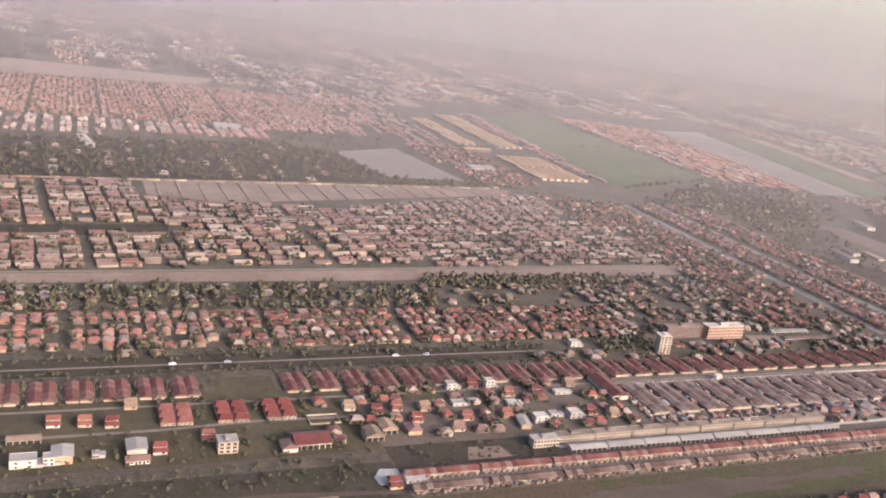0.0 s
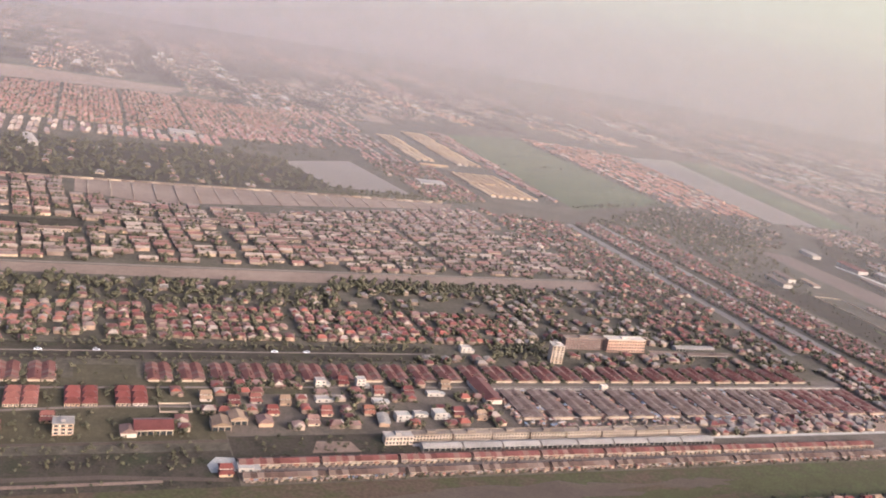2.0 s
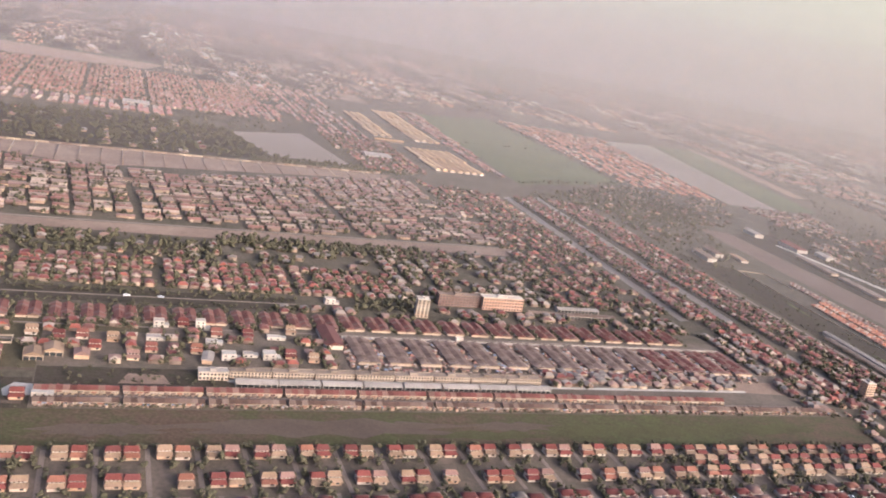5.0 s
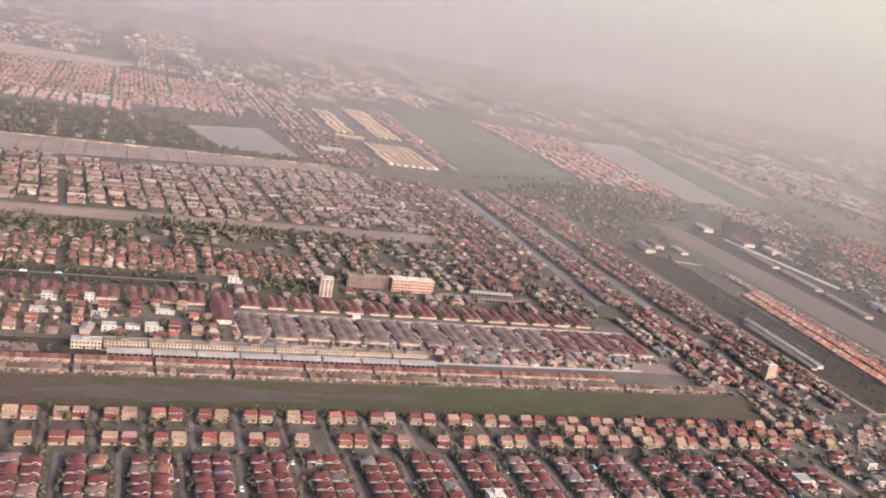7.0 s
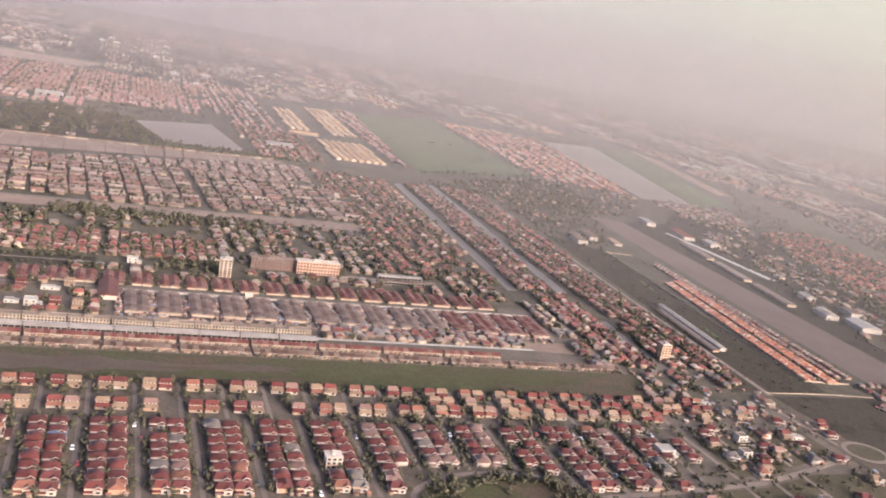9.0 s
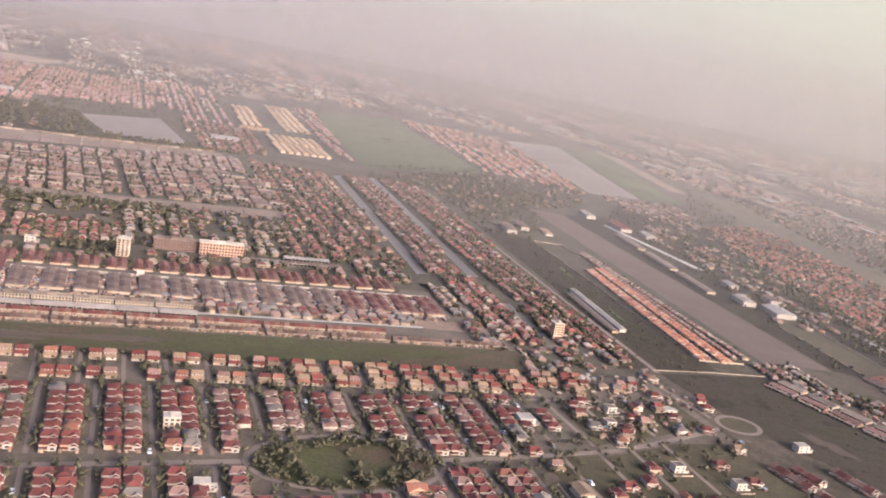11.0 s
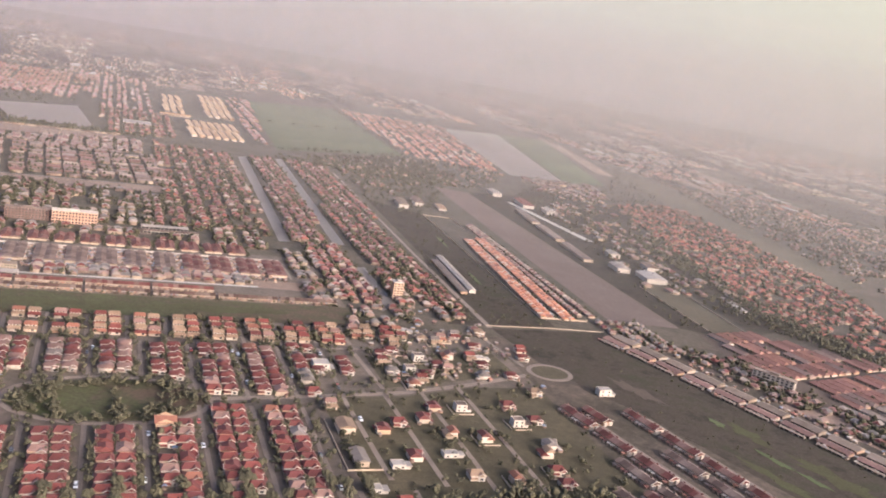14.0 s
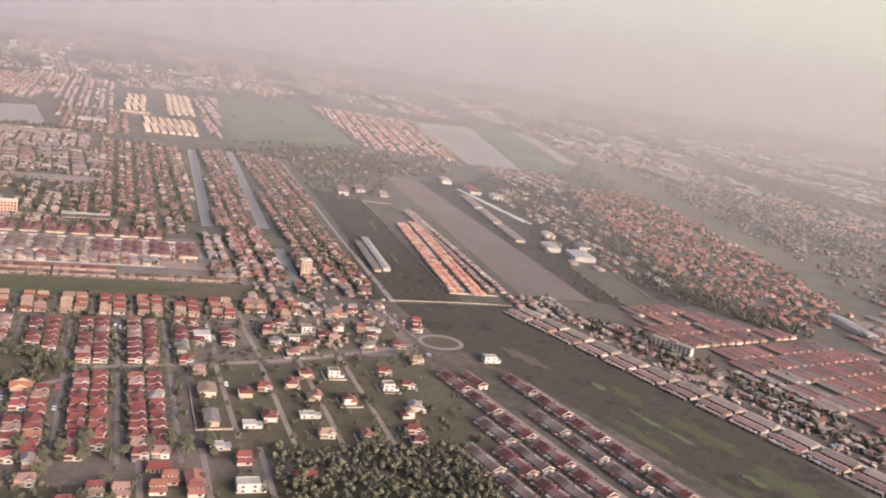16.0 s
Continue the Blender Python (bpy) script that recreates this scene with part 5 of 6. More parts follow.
for u, v0, v1 in ((993, 160, 300), (1032, 150, 308), (1068, 130, 318), (1108, 120, 330)):
    road("street", [(u, v0), (u - 3, v1)], 4.2, DUSTY, "worn street between grassy plots")
for u in (1031, 1068, 1107):
    road("street", [(u, 320 + (u - 1031) * 0.3), (u - 6, 404)], 4.2, DUSTY, "worn street between grassy plots")
ring = [(1222 + 22 * math.cos(a / 20 * 6.2832), 371 + 20 * math.sin(a / 20 * 6.2832)) for a in range(21)]
road("roundabout", ring, 5, ASPHALT, "worn road round a grass circle", 0.22, category="road")
sheet("roundabout_lawn", [(1222 + 19 * math.cos(a / 20 * 6.2832), 371 + 17 * math.sin(a / 20 * 6.2832)) for a in range(20)], 0.12, GRASS, "round lawn of dull grass", "lawn")

# single houses on the open plots
PLOTS = [(1062, 329), (974, 280), (1048, 257), (1064, 279), (1089, 279), (1007, 237), (1024, 249), (1062, 229), (1090, 222), (1020, 192), (1003, 180), (1058, 162),
         (1089, 155), (1205, 403), (1178, 315), (1137, 285), (1131, 250), (1150, 255), (1143, 210), (1132, 195), (1128, 167), (1127, 147), (976, 146)]
EDGE = [(858, 126), (857, 104), (897, 89), (1082, 352), (1046, 380), (1086, 392), (1120, 400), (1150, 380), (1160, 430), (1120, 440), (1150, 462), (1095, 470),
        (1066, 440), (1064, 410), (1108, 364), (1140, 352), (880, 76), (830, 110), (780, 112), (720, 108)]
EDGE += [p for p in ((rng.uniform(1040, 1185), rng.uniform(335, 475)) for _ in range(90)) if all(abs(p[0] - q[0]) + abs(p[1] - q[1]) > 19 for q in PLOTS + EDGE)][:12]
TREES.extend((rng.uniform(975, 1190), rng.uniform(300, 478), rng.uniform(4, 8)) for _ in range(150))
MIXED = (("red", 3), ("orange", 2), ("grey", 3), ("tan", 2), ("brown", 2), ("maroon", 2))
for i, (u, v) in enumerate(PLOTS + EDGE):
    if i % 6 == 4:
        stamp(("cubic", i % 12), lambda m: cubic(WHITE, FIBRE if i % 12 == 4 else TIN, m, "plain white house with flat roofs and a terrace", 2 if i % 12 == 4 else 1), at(u, v, 0, 0))
    else:
        estate_house(u, v, rng.choice((0, 0, 90, -90)), MIXED, ("bungalow", "bungalow", "villa"))
    if i % 4 == 0 and v > 130:
        garden_wall([(u - 9, v + 8), (u - 9, v - 10), (u + 9, v - 10)], 1.1, "pale plaster garden wall round a plot", CREAM, False)
for u, v, turn, kind, tone in ((936, 117, 0, "row", "red"), (942, 100, 0, "villa", "orange"), (957, 101, 90, "row", "orange"), (934, 88, 0, "villa", "orange"), (957, 84, 0, "villa", "rust"), (992, 124, 0, "villa", "red"), (1030, 100, 0, "row", "red"), (912, 86, 0, "villa", "brown")):
    if kind == "row":
        long_house(at(u, v, 0, turn), 16, 10, 3.4, 2.2, ROOFS[tone], f"low house with a hipped {tone} roof beside a street", 2.4, "house", "house")
    else:
        stamp(("villa", tone, tone), lambda m: villa(tone, tone, WALL, m), at(u, v, 0, turn))
cubic(WHITE, TIN, at(990, 87), "white house with pale flat roofs among trees", 2, 15, 10)
for u in (923.5, 966, 1006):
    road("street", [(u, 60), (u, 146)], 4.2, DUSTY, "worn street between grassy plots")
block_of_flats(at(678, 340), 12, 9, 3, WALL, "tall cream house with balconies among red roofs", 3, "house")
cubic(WHITE, WHITE, at(694, 250), "white modern house with flat roofs and a terrace", 2, 11, 9)
cubic(WHITE, TIN, at(1255, 319), "white house with a pale flat roof beside a dark field", 2, 13, 9)
set_house(1212, 425, 0, "red", "villa")
stamp("short_terrace", lambda m: terrace(m, 30, 10.5, 4.0, 2.2, ROWS["maroon"], "short terrace with a dark red roof", 6, WALL, 2.4, "terraces by the dark field", True), at(1218, 266, 0, -78))
cubic(WHITE, TIN, at(983, 364), "large white house with pale flat roofs", 2, 15, 13)
cubic(WHITE, TIN, at(1050, 196), "white house with a pale lean-to roof", 1, 12, 8)
shed(at(977, 240, 0, 90), 18, 13, 5.5, 2.0, ROOFS["tan"], "large house with a wide tan roof", "house", None, False, "house")
shed(at(976, 190, 0, 90), 22, 10, 4.5, 1.6, ROOFS["grey"], "long grey-roofed house beside a white wall", "house", None, False, "house")
garden_wall([(964, 255), (964, 174), (990, 174)], 1.3, "pale plaster wall round a plot", CREAM, False)
shed(at(842, 242, 0, 90), 13, 14, 6.0, 3.0, ROOFS["orange"], "large house with a steep orange roof", "house", None, False, "house")

# ---- terraces by the dark field ----
def slant(u, v, along):
    """A place on a row that leans by 12 degrees from the v axis."""
    return u + along * 0.208, v - along * 0.978


for u0, shift, first, roof in ((1264, -16, 262, "maroon"), (1238, 18, 222, "grey"), (1203, 25, 264, "maroon"), (1180, 32, 172, "grey"), (1164, -12, 120, "maroon"), (1141, -18, 125, "grey")):
    for k in range(-1, 7):
        u, v = slant(u0, 240, k * 48.5 + shift)
        if v < first:
            stamp(("terrace", roof), lambda m: terrace(m, 41, 10.5, 4.0, 2.2, ROWS[roof], f"terrace with a {'dark red' if roof == 'maroon' else 'grey'} roof and white gable ends", 9, WALL, 2.4, "terraces by the dark field", True), at(u, v, 0, -78))
    if roof == "maroon":
        road("street", [slant(u0 + 13, 240, 236 - first), slant(u0 + 13, 240, 330)], 7, ASPHALT, "narrow worn asphalt street between terraces")

# ---- market sheds along the far side of the dark field ----
a, b = Vector((1366, 487)), Vector((1520, 30))
d = (b - a).normalized()
n = Vector((-d.y, d.x))
lean = math.degrees(math.atan2(d.y, d.x))
for k in range(13):
    p = a + d * (18 + k * 39)
    stamp("market", lambda m: shed(m, 30, 15, 3.4, 2.4, SHEET, "long tan-grey roofed market shed with open bays", "market_shed", None, False, "shed", "market sheds"), at(p.x, p.y, 0, lean))
    s = p - n * 19
    stamp("stall", lambda m: shed(m, 31, 11.5, 3.2, 2.0, ROOFS["brown"], "low brown-roofed market row with pale stalls", "market_row", None, False, "shed", "low market rows"), at(s.x, s.y, 0, lean))
    s = p - n * 29
    stamp("awning", lambda m: shed(m, 26, 3.2, 2.0, 0.5, SHEET, "narrow row of pale stalls and awnings", "stall_row", WHITE, False, "stalls", "stall rows"), at(s.x, s.y, 0, lean))
road("market_road", [tuple(a - n * 10.5), tuple(b - n * 10.5)], 3.5, CONCRETE, "pale concrete road between market sheds", category="road")
road("market_road", [tuple(a + n * 13), tuple(b + n * 13)], 5, CONCRETE, "pale concrete road behind market sheds", category="road")

# ---- row houses along the field ----
for k in range(12):
    u = 248 + 66.3 * k + 31
    if u < 1040:
        stamp("front_row", lambda m: terrace(m, 62.5, 8.2, 3.0, 1.7, ROWS["brown"], "long terrace with a brownish roof and pale front walls", 12, CREAM, 1.4, "row houses along the field"), at(u, 552, 0, 0))
    if u < 900:
        stamp("second_row", lambda m: terrace(m, 63, 8.6, 3.6, 1.8, ROWS["maroon"], "long terrace with a patched dark red roof and pale front walls", 12, CREAM, 1.6, "row houses along the field"), at(u, 572, 0, 0))
road("street", [(245, 563.5), (1046, 563.5)], 5, ASPHALT, "narrow worn asphalt street between terraces")
for k in range(8):
    u = 406 + 38.6 * k + 18
    stamp("white_hall", lambda m: shed(m, 36.5, 10, 3.6, 1.8, TIN, "long hall with a pale corrugated roof", "hall", WHITE, True, "hall", "pale-roofed halls"), at(u, 590, 0, 0))
    stamp("shop_row", lambda m: block_of_flats(m, 36.5, 8.5, 2, CREAM, "two-storey pale shop row with many dark windows", 12, "shop_row", 2.9, SHEET, None, "white shop rows"), at(u - 3, 608, 0, 0))
block_of_flats(at(388, 603), 25, 9, 2, WALL, "two-storey pale shop row with many dark windows", 8, "shop_row", 3.6, TIN)
road("street", [(400, 597), (960, 599)], 5, CONCRETE, "pale concrete lane between halls and shops")

# grey terraces running away from the field, in back-to-back rows
for k in range(15):
    u = 541 + 32.0 * k
    for s in (-1, 1):
        if u + s * 5.5 < 1000:
            deep = k > 10
            stamp(("grey_row", deep), lambda m: terrace(m, 62, 10.8, 3.2, 1.1, ROWS["maroon"] if deep else ROWS["grey"], "terrace with a weathered dark red roof" if deep else "terrace with a weathered grey sheet roof", 12, CREAM, 1.0, "grey terraces"),
                  at(u + s * 5.6, 671, 0, 90 * s))
    road("street", [(u + 16, 636), (u + 16, 704)], 3.4, ASPHALT, "worn street between terraces")
b = box(bmesh.new(), 528, 792, 706.8, 707.5, 0, 2.2)
for k in range(34):
    box(b, 527.6 + 8 * k, 528.6 + 8 * k, 706.5, 707.8, 0, 2.6)
box(b, 655, 663, 705, 710, 0, 6.5)
ob = mesh_ob("boundary_wall", b, WHITE)
ob.matrix_basis = F
tagged(ob, "long white boundary wall with posts and a gatehouse", "wall")
b = box(bmesh.new(), 800, 1000, 709.2, 709.9, 0, 2.0)
for k in range(26):
    box(b, 799.6 + 8 * k, 800.6 + 8 * k, 709, 710.1, 0, 2.4)
ob = mesh_ob("boundary_wall", b, WHITE)
ob.matrix_basis = F
tagged(ob, "long white boundary wall with posts", "wall")
road("street", [(-420, 714), (120, 714), (505, 715), (1000, 717)], 3.6, ASPHALT, "worn street past red-roofed terraces")
shed(at(513, 700, 0, 90), 50, 18, 5, 3, ROOFS["maroon"], "big hall with a dark red roof", "hall", None, False, "hall")

# red-roofed terraces in pairs
for k in range(-14, 27):
    u = 200 + 28.9 * k - (12 if k < -2 else 0)
    if 118 < u < 185:
        continue
    TREES.extend((u + 14.4 + rng.uniform(-2, 2), rng.uniform(718, 764), rng.uniform(4.5, 8)) for _ in range(6))
    for s in (-1, 1):
        stamp("red_row", lambda m: terrace(m, 36, 9.6, 2.6, 1.9, ROWS["rust"], "short terrace with a rust-red tiled roof", 7, CREAM, 1.2, "red-roofed terraces"), at(u + s * 5.3, 744, 0, 90 * s))


# ---- the nearest houses stand singly, the rest are joined ----
HOUSE_SPOTS.sort()
singles, rest = {"bungalow": 0, "villa": 0}, {}
for v, u, turn, colour, kind in HOUSE_SPOTS:
    singles[kind] += 1
    key = next((k for k in MADE if k[0] == kind and k[1] == colour), None)
    if singles[kind] <= 300 or not key:
        set_house(u, v, turn, colour, kind)
    else:
        rest.setdefault(key, []).append((u, v, turn))
join_copies("houses", [(MADE[k], p) for k, p in rest.items()], "compact estate houses with dark red tiled roofs", "houses")

# ---- landmarks ----
BRICK = painted("orange_painted_bands", even((0.52, 0.36, 0.25)), False, 0.8)
FRONT = painted("faded_orange_plaster", even((0.43, 0.26, 0.185)), False, 0.85)
block_of_flats(at(757, 824), 54, 12, 4, FRONT, "four-storey school building with orange bands and long galleries", 14, "school_building", 3.9, WHITE, FRONT)
block_of_flats(at(702, 830), 54, 10, 4, ROOFS["brown"], "four-storey brown school wing with long galleries", 14, "school_building", 3.4, FIBRE)
block_of_flats(at(640, 786, 0, -8), 14, 12, 7, WALL, "seven-storey cream tower with small windows", 3, "apartment_building", 3.0, WHITE)
block_of_flats(at(1122, 590), 12, 11, 7, WALL, "seven-storey cream tower with orange balconies", 3, "apartment_building", 2.9, WHITE, BRICK)
block_of_flats(at(1492, 356, 0, -56), 46, 10, 4, WHITE, "four-storey cream apartment block with long balconies", 9, "apartment_building", 3.1, SHEET)
shed(at(1243, 712, 0, 86), 165, 9, 4, 1.6, TIN, "very long shed with a pale sheet roof", "shed", WHITE, True)
shed(at(1229, 700, 0, 86), 150, 9, 3, 0.8, FIBRE, "long low shed with a grey roof", "shed", None, False)
for u, v, l, w, roof, label in ((1562, 812, 38, 22, TIN, "warehouse with a pale round-ridged roof"), (1592, 765, 46, 34, TIN, "large warehouse with a pale roof"), (1630, 830, 30, 20, FIBRE, "grey-roofed warehouse beside a meadow"), (1600, 900, 26, 18, TIN, "small pale-roofed warehouse beside others"),
                                (868, 829, 60, 9, TIN, "long shed with a pale roof"), (875, 806, 70, 9, FIBRE, "long shed with a grey roof"), (346, 2120, 60, 45, TIN, "big white warehouse among red roofs"), (36, 1846, 96, 17, TIN, "long pale warehouse beside trees"), (850, 1780, 60, 44, TIN, "big white warehouse among workshops"),
                                (1300, 1160, 60, 18, SHEET, "long tan-grey shed among trees"), (1340, 1190, 50, 16, FIBRE, "grey open shed among trees"), (1380, 1165, 44, 14, ROOFS["tan"], "tan-roofed shed among trees"), (1610, 1290, 70, 24, ROOFS["red"], "large hall with a red roof"),
                                (1580, 1380, 50, 20, TIN, "pale-roofed hall among trees"), (1640, 1230, 40, 22, TIN, "pale-roofed hall among trees"), (1700, 700, 50, 14, ROOFS["tan"], "hall with a tan sheet roof"), (1660, 640, 44, 10, TIN, "hall with a pale sheet roof"), (1850, 460, 90, 16, TIN, "long hall with a pale roof"), (1950, 380, 70, 30, BLUE, "large hall with a blue roof")):
    shed(at(u, v, 0, 82 if u > 1200 else 100 if u == 36 else 0), l, w, 7 if w > 15 else 4, 2.6 if w > 15 else 1.2, roof, label, "warehouse" if w > 15 else "shed", WHITE, w < 30)
for i in range(3):
    shed(at(1530 + 14 * i, 900 + 130 * i, 0, 84), 110, 16, 4.5, 1.0, FIBRE, "long low hall beside the meadow", "hall", CREAM, False, "hall", "halls beside the meadow")
garden_wall([(1320, 1086), (1294, 544), (1356, 540)], 1.6, "long cream wall along a dark field", CREAM, False)
garden_wall([(1320, 1088), (1370, 1080), (1366, 1000)], 1.4, "cream wall round an empty plot", CREAM, False)
garden_wall([(1207, 506), (1290, 508), (1360, 504)], 0.8, "pale wall between two dark fields", CREAM, False)
garden_wall([(1545, 720), (1530, 515), (1590, 520), (1614, 750)], 1.2, "pale wall round a green plot", CREAM, False)

# cream-roofed workshops
SAND = painted("cream_sheet_roof", even((0.48, 0.29, 0.13), (0.41, 0.245, 0.115), (0.52, 0.34, 0.17)), False, 0.6, haze_sheen=0.15)
for u0, v0, nu, nv, pitch in ((970, 1700, 7, 2, 17.5), (1040, 2075, 4, 4, 18.5), (930, 2090, 3, 3, 19)):
    for i in range(nu):
        for j in range(nv):
            stamp("workshop", lambda m: long_house(m, 118, 11.5, 4.5, 1.6, SAND, "long workshop with a cream sheet roof", 0.0, "workshop", "workshop", "cream-roofed workshops"),
                  at(u0 + pitch * i + j * 4, v0 + 60 + 128 * j, 0, 92))
long_house(at(948, 2022), 74, 14, 5, 1.8, SAND, "long cream-roofed workshop across the end of others", 0.0, "workshop", "workshop", "cream-roofed workshops")
# long rows with pale fronts in the grey estate
for u, v, l in ((178, 1296, 80), (310, 1313, 110), (438, 1321, 100), (194, 1222, 80), (405, 1228, 65), (-15, 1203, 55), (88, 1210, 60)):
    long_house(at(u, v, 0, 5), l, 9, 4.2, 2.0, ROWS["grey"], "long row of grey-roofed houses with pale fronts", 0.0, group="pale-fronted rows of the grey estate")
# red terraces among trees behind the market
sheet("terrace_ground", [(1490, 415), (1505, 515), (1600, 532), (1650, 500), (1760, 440), (1800, 341), (1790, 20), (1600, 20), (1556, 254)], 0.09, EARTH, "trodden earth yards and lanes between tiled terraces", "ground")
grove([(1640, 650), (1700, 600), (1765, 450), (1745, 405), (1690, 450), (1635, 560)], 9, (7, 12), 111, 0.75)
grove([(1600, 640), (1660, 700), (1700, 640), (1640, 560)], 10, (6, 11), 112, 0.6)
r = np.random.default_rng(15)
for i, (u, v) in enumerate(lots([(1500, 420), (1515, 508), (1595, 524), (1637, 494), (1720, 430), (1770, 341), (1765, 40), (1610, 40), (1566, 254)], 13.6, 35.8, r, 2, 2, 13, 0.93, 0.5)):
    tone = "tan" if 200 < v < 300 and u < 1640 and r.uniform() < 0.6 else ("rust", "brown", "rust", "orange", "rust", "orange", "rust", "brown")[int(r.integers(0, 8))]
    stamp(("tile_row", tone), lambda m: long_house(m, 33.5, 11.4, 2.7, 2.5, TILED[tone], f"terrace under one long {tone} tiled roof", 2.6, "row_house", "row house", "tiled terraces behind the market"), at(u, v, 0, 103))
    for _ in range(int(r.poisson(2.5))):
        x, y = r.choice((-8.2, 8.2)) + r.uniform(-1, 1), r.uniform(-19, 19)
        TREES.append((u + x * 0.974 - y * 0.225, v + x * 0.225 + y * 0.974, r.uniform(4, 8)))
# two orange rows and two grey ones behind the cream wall
many, r = Many(), np.random.default_rng(61)
for u0, s, v0, v1, w, grey in ((1299, 0.105, 548, 925, 7.4, False), (1308, 0.105, 548, 925, 7.4, False), (1327, 0.09, 543, 930, 7.4, False), (1336, 0.09, 543, 930, 7.4, False), (1354, 0.06, 560, 1030, 7, True), (1372, 0.04, 560, 1040, 8, True)):
    v = np.arange(v0, v1, 8.2 if not grey else 10.5)
    n = len(v)
    for rows, mi in ((np.ones(n, bool), 2 if grey else 1),):
        k = len(many.m)
        add_houses(many, np.c_[u0 + s * (v - v0) + r.uniform(-0.4, 0.4, n), v, np.zeros(n)], np.c_[np.full(n, w + 0.6), r.uniform(6.8, 7.6, n), r.uniform(2.4, 3.0, n)], np.full(n, -s), r.uniform(1.6, 2.2, n), False, 0.5)
        for m in many.m[k + 1:]:
            m[:] = mi
    if u0 in (1308, 1336, 1354, 1372):
        TREES.extend((u0 + s * (x - v0) + 8 + r.uniform(-1, 1), x, r.uniform(4, 7)) for x in v if r.uniform() < 0.55)
many.make("row_houses", [WALLS, M_ORANGE, M_GREY], "small houses with orange roofs in long rows", "houses")
sheet("street", [(1315, 546), (1320, 546), (1356, 925), (1351, 925)], 0.14, CONCRETE, "pale street between orange roofs", "street")
# white walls and low garden walls of the building plots
many = Many()
for k in range(20):
    u = 140 + 35 * k
    top, foot = 1543 + (u - 140) * 0.072, max(1412 + (u - 240) * 0.235, 1450 - (u - 120) * 0.3)
    if top - foot > 8:
        many.add(BOX_V, BOX_F, [(u, (top + foot) / 2, 0)], [(1.6, top - foot, 1.2)], [0.0], 0)
for k in range(60):
    u = -500 + 22 * k
    many.add(BOX_V, BOX_F, [(u, 1546 + (u - 140) * 0.072, 0)], [(22.6, 1.2, 3.2)], [math.atan(0.072)], 0)
many.make("plot_walls", [WALLS], "pale walls between bare building plots", "walls")

# ---- single large houses beside the scrub ----
for u, v, build in ((-24, 632, 0), (-7, 632, 1), (25, 637, 7), (2, 637, 2), (54, 640, 2), (121, 633, 3), (188, 633, 4), (242, 636, 5), (257, 646, 5), (54, 624, 6), (169, 628, 8), (280, 642, 8), (-25, 666, 9)):
    if build == 0:
        cubic(WHITE, TIN, at(u, v), "large white house with a pale flat roof", 2, 18, 12)
    elif build == 1:
        cubic(WHITE, TIN, at(u, v), "white house with a pale flat roof", 2, 8, 9)
    elif build == 2:
        shed(at(u, v, 0, 90), 18, 14, 6.5, 1.2, TIN, "large house with a pale sheet roof", "house", None, False, "house")
    elif build == 3:
        block_of_flats(at(u, v), 15, 12, 3, WALL, "three-storey cream and green house", 3, "house", 3.1, TIN)
    elif build == 4:
        shed(at(u, v), 30, 20, 5.5, 4, ROOFS["maroon"], "large house with a broad dark red roof", "house", None, False, "house")
    elif build == 5:
        shed(at(u, v), 16, 16, 5.5, 3, ROOFS["tan"], "house with a pale tan roof", "house", None, False, "house")
    elif build == 7:
        cubic(WHITE, TIN, at(u, v), "small white outbuilding with a flat roof", 1, 5, 7)
    elif build == 8:
        long_house(at(u, v, 0, 90), 15, 12, 4, 2.6, ROOFS["brown"], "house with a hipped brown roof", 3.0, "house", "house")
    elif build == 9:
        shed(at(u, v), 24, 8, 3.6, 1.2, ROOFS["tan"], "long house under a tan roof", "house", None, False, "house")
    else:
        long_house(at(u, v), 17, 8, 3.6, 1.6, ROOFS["brown"], "low brown-roofed front of a large house", 0.0, "house", "house")
stamp(("villa", "red", "red"), lambda m: villa("red", "red", WALL, m), at(236, 560, 0, 0))
cubic(WHITE, CONCRETE, at(252, 566), "pale broken yard building beside the terraces", 1, 12, 10)

shed(at(487, 378), 13, 14, 4, 1.0, BLUE, "house under a broad blue sheet roof", "house", None, False, "house")
cubic(WHITE, ROOFS["maroon"], at(446, 381), "house with a flat maroon roof and white edges", 1, 14, 13)

# close groups of red-roofed houses, two columns of three
for k, mid in enumerate((88, 134, 174)):
    for x in (-7, 6.5):
        for v in (682, 694, 706):
            tone = ("red", "rust", "red")[(k + v) % 3]
            stamp(("group_house", tone), lambda m: long_house(m, 11.8, 10.4, 3.2, 2.6, ROOFS[tone], "red-roofed house in a close group of six", 3.0, "house", "house", "close groups of red-roofed houses"), at(mid + x, v, 0, 0))
    TREES.extend((mid + rng.uniform(17, 28), rng.uniform(672, 716), rng.uniform(4, 7.5)) for _ in range(9))
for u, v, tone in ((71, 637, "red"), (-5, 690, "rust"), (38, 684, "red"), (109, 652, "rust"), (259, 680, "maroon"), (279, 684, "rust"), (370, 722, "red"), (338, 658, "rust"), (18, 688, "orange"), (54, 714, "tan"), (305, 680, "tan"), (236, 690, "tan"),
                   (465, 653, "maroon"), (486, 646, "tan"), (475, 714, "tan"), (378, 658, "orange"), (290, 660, "red"), (322, 640, "brown"), (400, 700, "rust"), (430, 700, "maroon")):
    stamp(("villa", tone, tone), lambda m: villa(tone, tone, WALL, m), at(u, v, 0, 0))
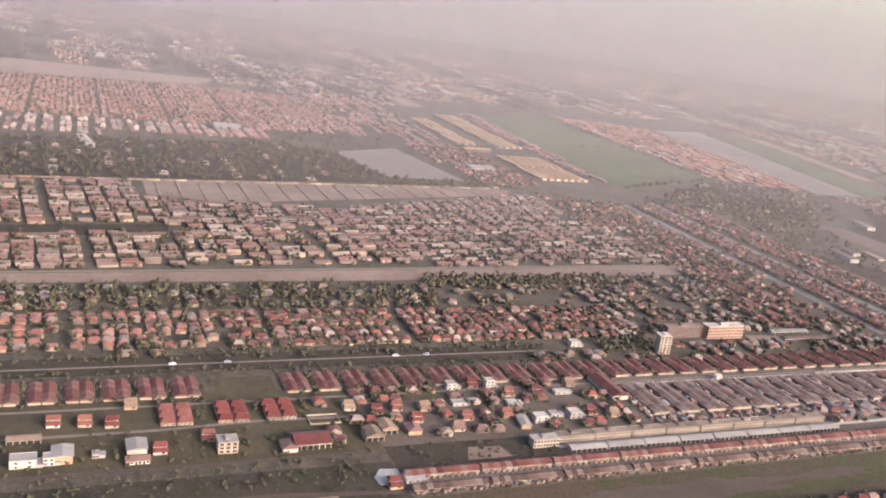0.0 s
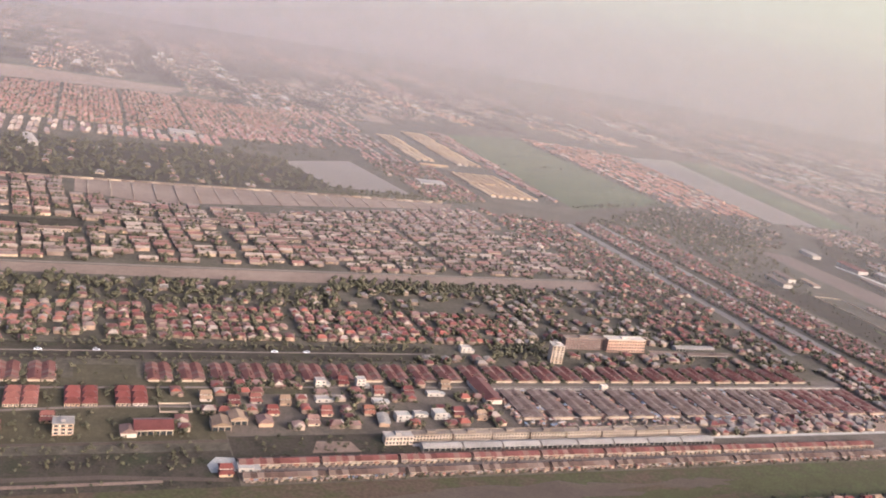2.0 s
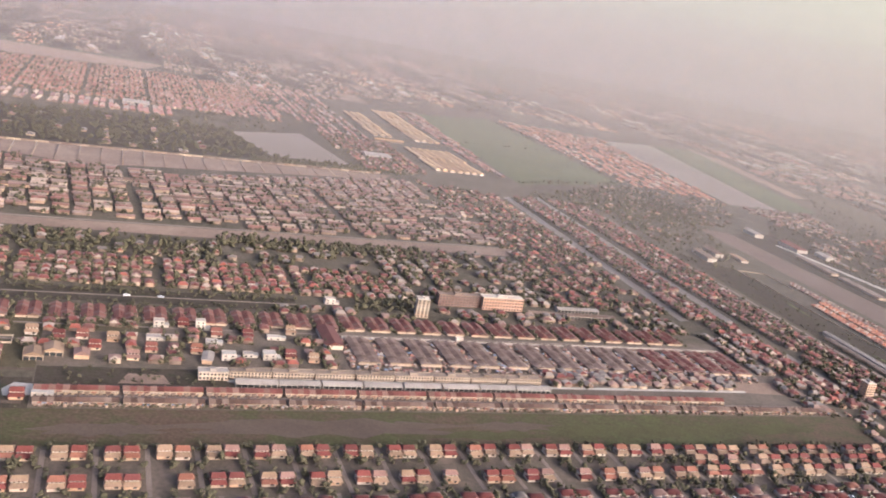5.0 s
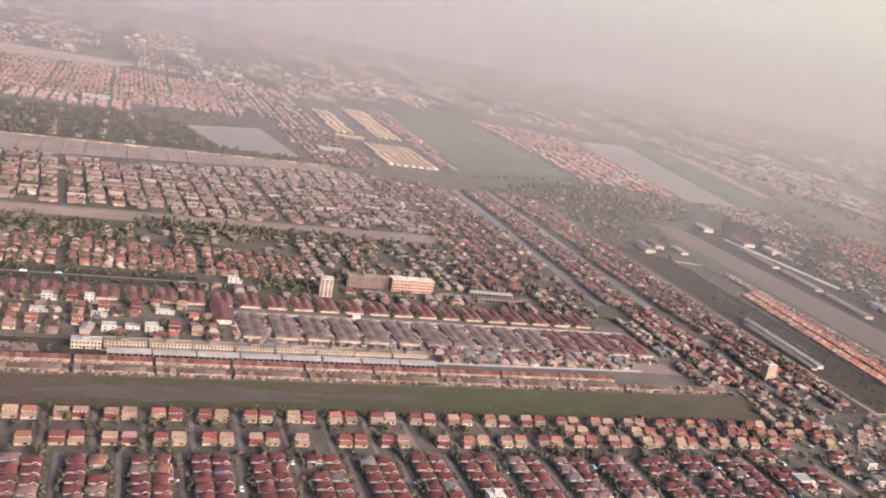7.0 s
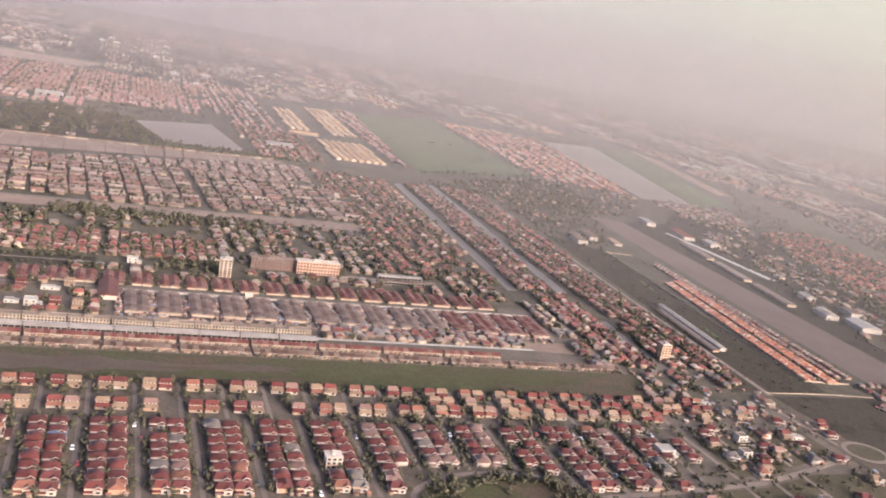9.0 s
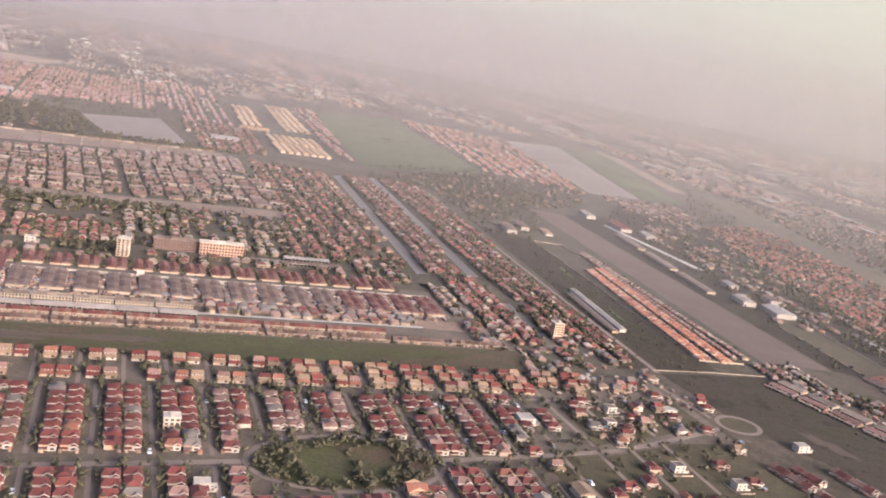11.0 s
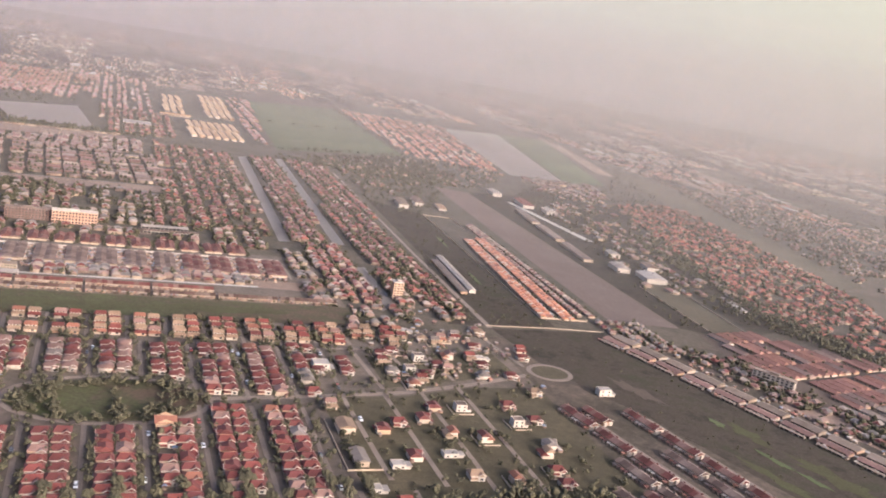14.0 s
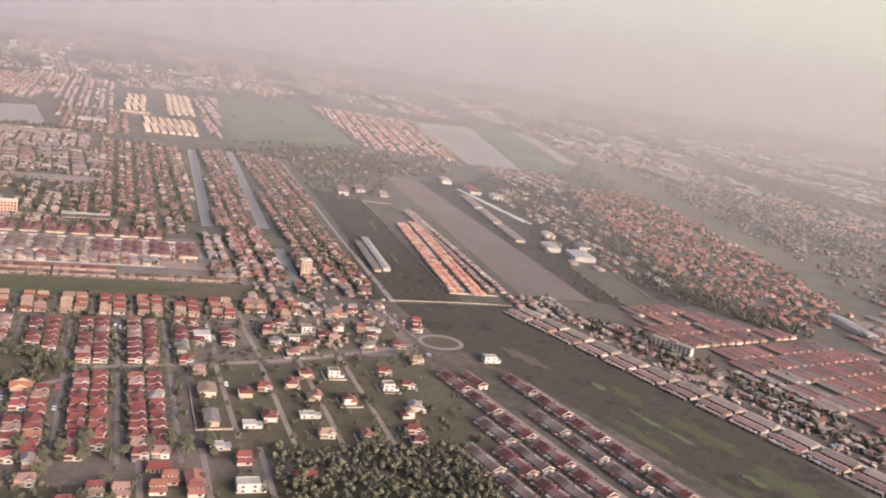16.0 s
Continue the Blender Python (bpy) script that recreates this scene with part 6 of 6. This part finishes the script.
for u, v, floors, w, d in ((347, 720, 2, 10, 9), (341, 686, 1, 13, 9), (386, 716, 3, 9, 8), (394, 680, 1, 11, 9), (406, 645, 2, 13, 10), (425, 653, 1, 9, 8), (444, 649, 2, 12, 11), (456, 697, 1, 14, 7), (459, 857, 1, 18, 12), (537, 811, 2, 12, 9)):
    cubic(WHITE, TIN if u % 2 else CONCRETE, at(u, v), "white modern house with a flat pale roof", floors, w, d)
shed(at(387, 641, 0, 80), 20, 9, 4, 1.4, TIN, "long shed with a pale sheet roof beside a white house")
garden_wall([(196, 664), (222, 664), (222, 680), (196, 680)], 1.5, "pale plaster wall round an empty plot", CREAM)

# ---- small clutter between the houses ----


def clutter(spots, low, high, label, seed):
    """Lean-to roofs, carports, water tanks and stalls, each a small roofed box."""
    r, n, many = np.random.default_rng(seed), len(spots), Many()
    add_houses(many, np.c_[np.array(spots), np.zeros(n)], np.c_[r.uniform(low, high, n), r.uniform(low, high, n), r.uniform(1.6, 2.8, n)], r.normal(0, 0.06, n), r.uniform(0.2, 0.7, n), True, 0.25)
    return many.make("lean_to_sheds", [WALLS, CLUTTER], label, "sheds")


r = np.random.default_rng(91)
lean = [(u + s * r.uniform(3.5, 6), v + r.uniform(-8.5, -5.5)) for v, u, *_, kind in HOUSE_SPOTS if kind == "bungalow" for s in (-1, 1) if r.uniform() < 0.55]
clutter(lean, 1.8, 4.2, "small lean-to roofs and carports beside estate houses", 92)
clutter([(r.uniform(520, 1000), r.uniform(621, 637)) for _ in range(230)], 1.5, 4.5, "crowded stalls and sheds in front of terraces", 93)
a, b = Vector((1366, 487)), Vector((1520, 30))
d = (b - a).normalized()
n = Vector((-d.y, d.x))
spots = [a + d * r.uniform(0, 480) + n * (r.uniform(17, 34) if r.uniform() < 0.6 else -r.uniform(25, 30)) for _ in range(200)]
clutter([(p.x, p.y) for p in spots], 1.6, 4.5, "stalls, tarpaulins and sheds round the market", 94)
clutter([(557 + 32 * int(r.integers(-1, 14)) + r.uniform(-4, 4), r.uniform(637, 703)) for _ in range(330)], 1.6, 4.5, "carports and sheds in the lanes of terraces", 97)
clutter([(r.uniform(250, 1040), 545.5 + r.uniform(-1, 1)) for _ in range(160)], 1.2, 3.0, "small sheds along the edge of a field", 95)
clutter([(r.uniform(1045, 1200), r.uniform(330, 560)) for _ in range(120)], 2, 5, "small sheds and carports among gardens", 96)

# ---- garden trees and parked cars ----
spots = []
for u in columns:
    for v0, v1 in ((125, 280), (296, 404)):
        if v0 < 200 and not 430 < u < 960:
            continue
        for s in (-1, 1):
            v = v0
            while v < v1:
                v += rng.uniform(3.5, 8)
                if rng.random() < (0.62 if u < 960 else 0.4) and not in_oval(u, v, 1.05):
                    spots.append((u + s * rng.uniform(3.2, 8.0), v, rng.uniform(5, 10)))
                if rng.random() < 0.5 and u < 960:
                    spots.append((u + 20.5 + rng.uniform(-2, 2), v, rng.uniform(6, 10)))
for v, u, *_, kind in HOUSE_SPOTS:
    if kind == "villa" and u < 1100:
        for _ in range(6):
            spots.append((u + rng.choice((-1, 1)) * rng.uniform(5.5, 9), v + rng.choice((rng.uniform(-20, -8), rng.uniform(7, 11))), rng.uniform(5, 11)))
for k in range(170):
    a = rng.uniform(0, 6.283)
    r = rng.uniform(0.25, 0.95) ** 0.5
    spots.append((OVAL[0] + OVAL[2] * r * math.cos(a), OVAL[1] + OVAL[3] * r * math.sin(a), rng.uniform(4, 10)))
# taken out of the streets
spots = [(u, v, s) for u, v, s in spots if not (v > 412 and abs((u - 678.4 + 17.4) % 34.8 - 17.4) < 2.6)]
spots.sort(key=lambda s: s[1] + 40 * rng.random())
for i, (u, v, s) in enumerate(spots):
    if i < 150:
        size = 6.5 + 1.8 * (i % 3)
        stamp(("tree", i % 6, i % 3), lambda m: tree(i % 6, size, m), at(u, v, 0, rng.uniform(0, 360)))
    else:
        TREES.append((u, v, s))
CAR_PAINT = {n: glossy(n + "_car_paint", c, 0.3) for n, c in (("white", (0.75, 0.74, 0.72)), ("silver", (0.45, 0.45, 0.46)), ("dark", (0.05, 0.05, 0.06)), ("red", (0.35, 0.04, 0.03)))}
for u in (96, 147, 318, 352):
    n = rng.choice(("white", "white", "silver"))
    stamp(("car", n), lambda m: car(CAR_PAINT[n], m, f"{n} car parked at the kerb of a narrow street"), at(u, 790.5 + (u + 600) * 0.0091, 0.16, 1))
for i in range(48):
    n = rng.choice(("white", "white", "silver", "silver", "dark", "red"))
    u = rng.choice(columns)
    v = rng.choice((rng.uniform(300, 400), rng.uniform(140, 275)))
    if u < 450 and v < 290 or in_oval(u, v, 1.15):
        continue
    stamp(("car", n), lambda m: car(CAR_PAINT[n], m, f"{n} car parked at the kerb of a narrow street"), at(u + rng.choice((-2.2, 2.2)), v, 0.14, 90))

# ---- trees past counting ----
t_arr = np.array(TREES)
close = (t_arr[:, 1] < 760) & (t_arr[:, 0] > 0) & (t_arr[:, 0] < 1300)
for some, clumps, label in ((close, CLUMPS, "many dark green garden and roadside trees"), (~close, FAR_CLUMPS, "far groves and countless roadside trees")):
    many, t = Many(), t_arr[some]
    add_trees(many, np.c_[t[:, :2], np.zeros(len(t))], t[:, 2], 3, clumps)
    many.make("trees", [LEAF], label, "trees")
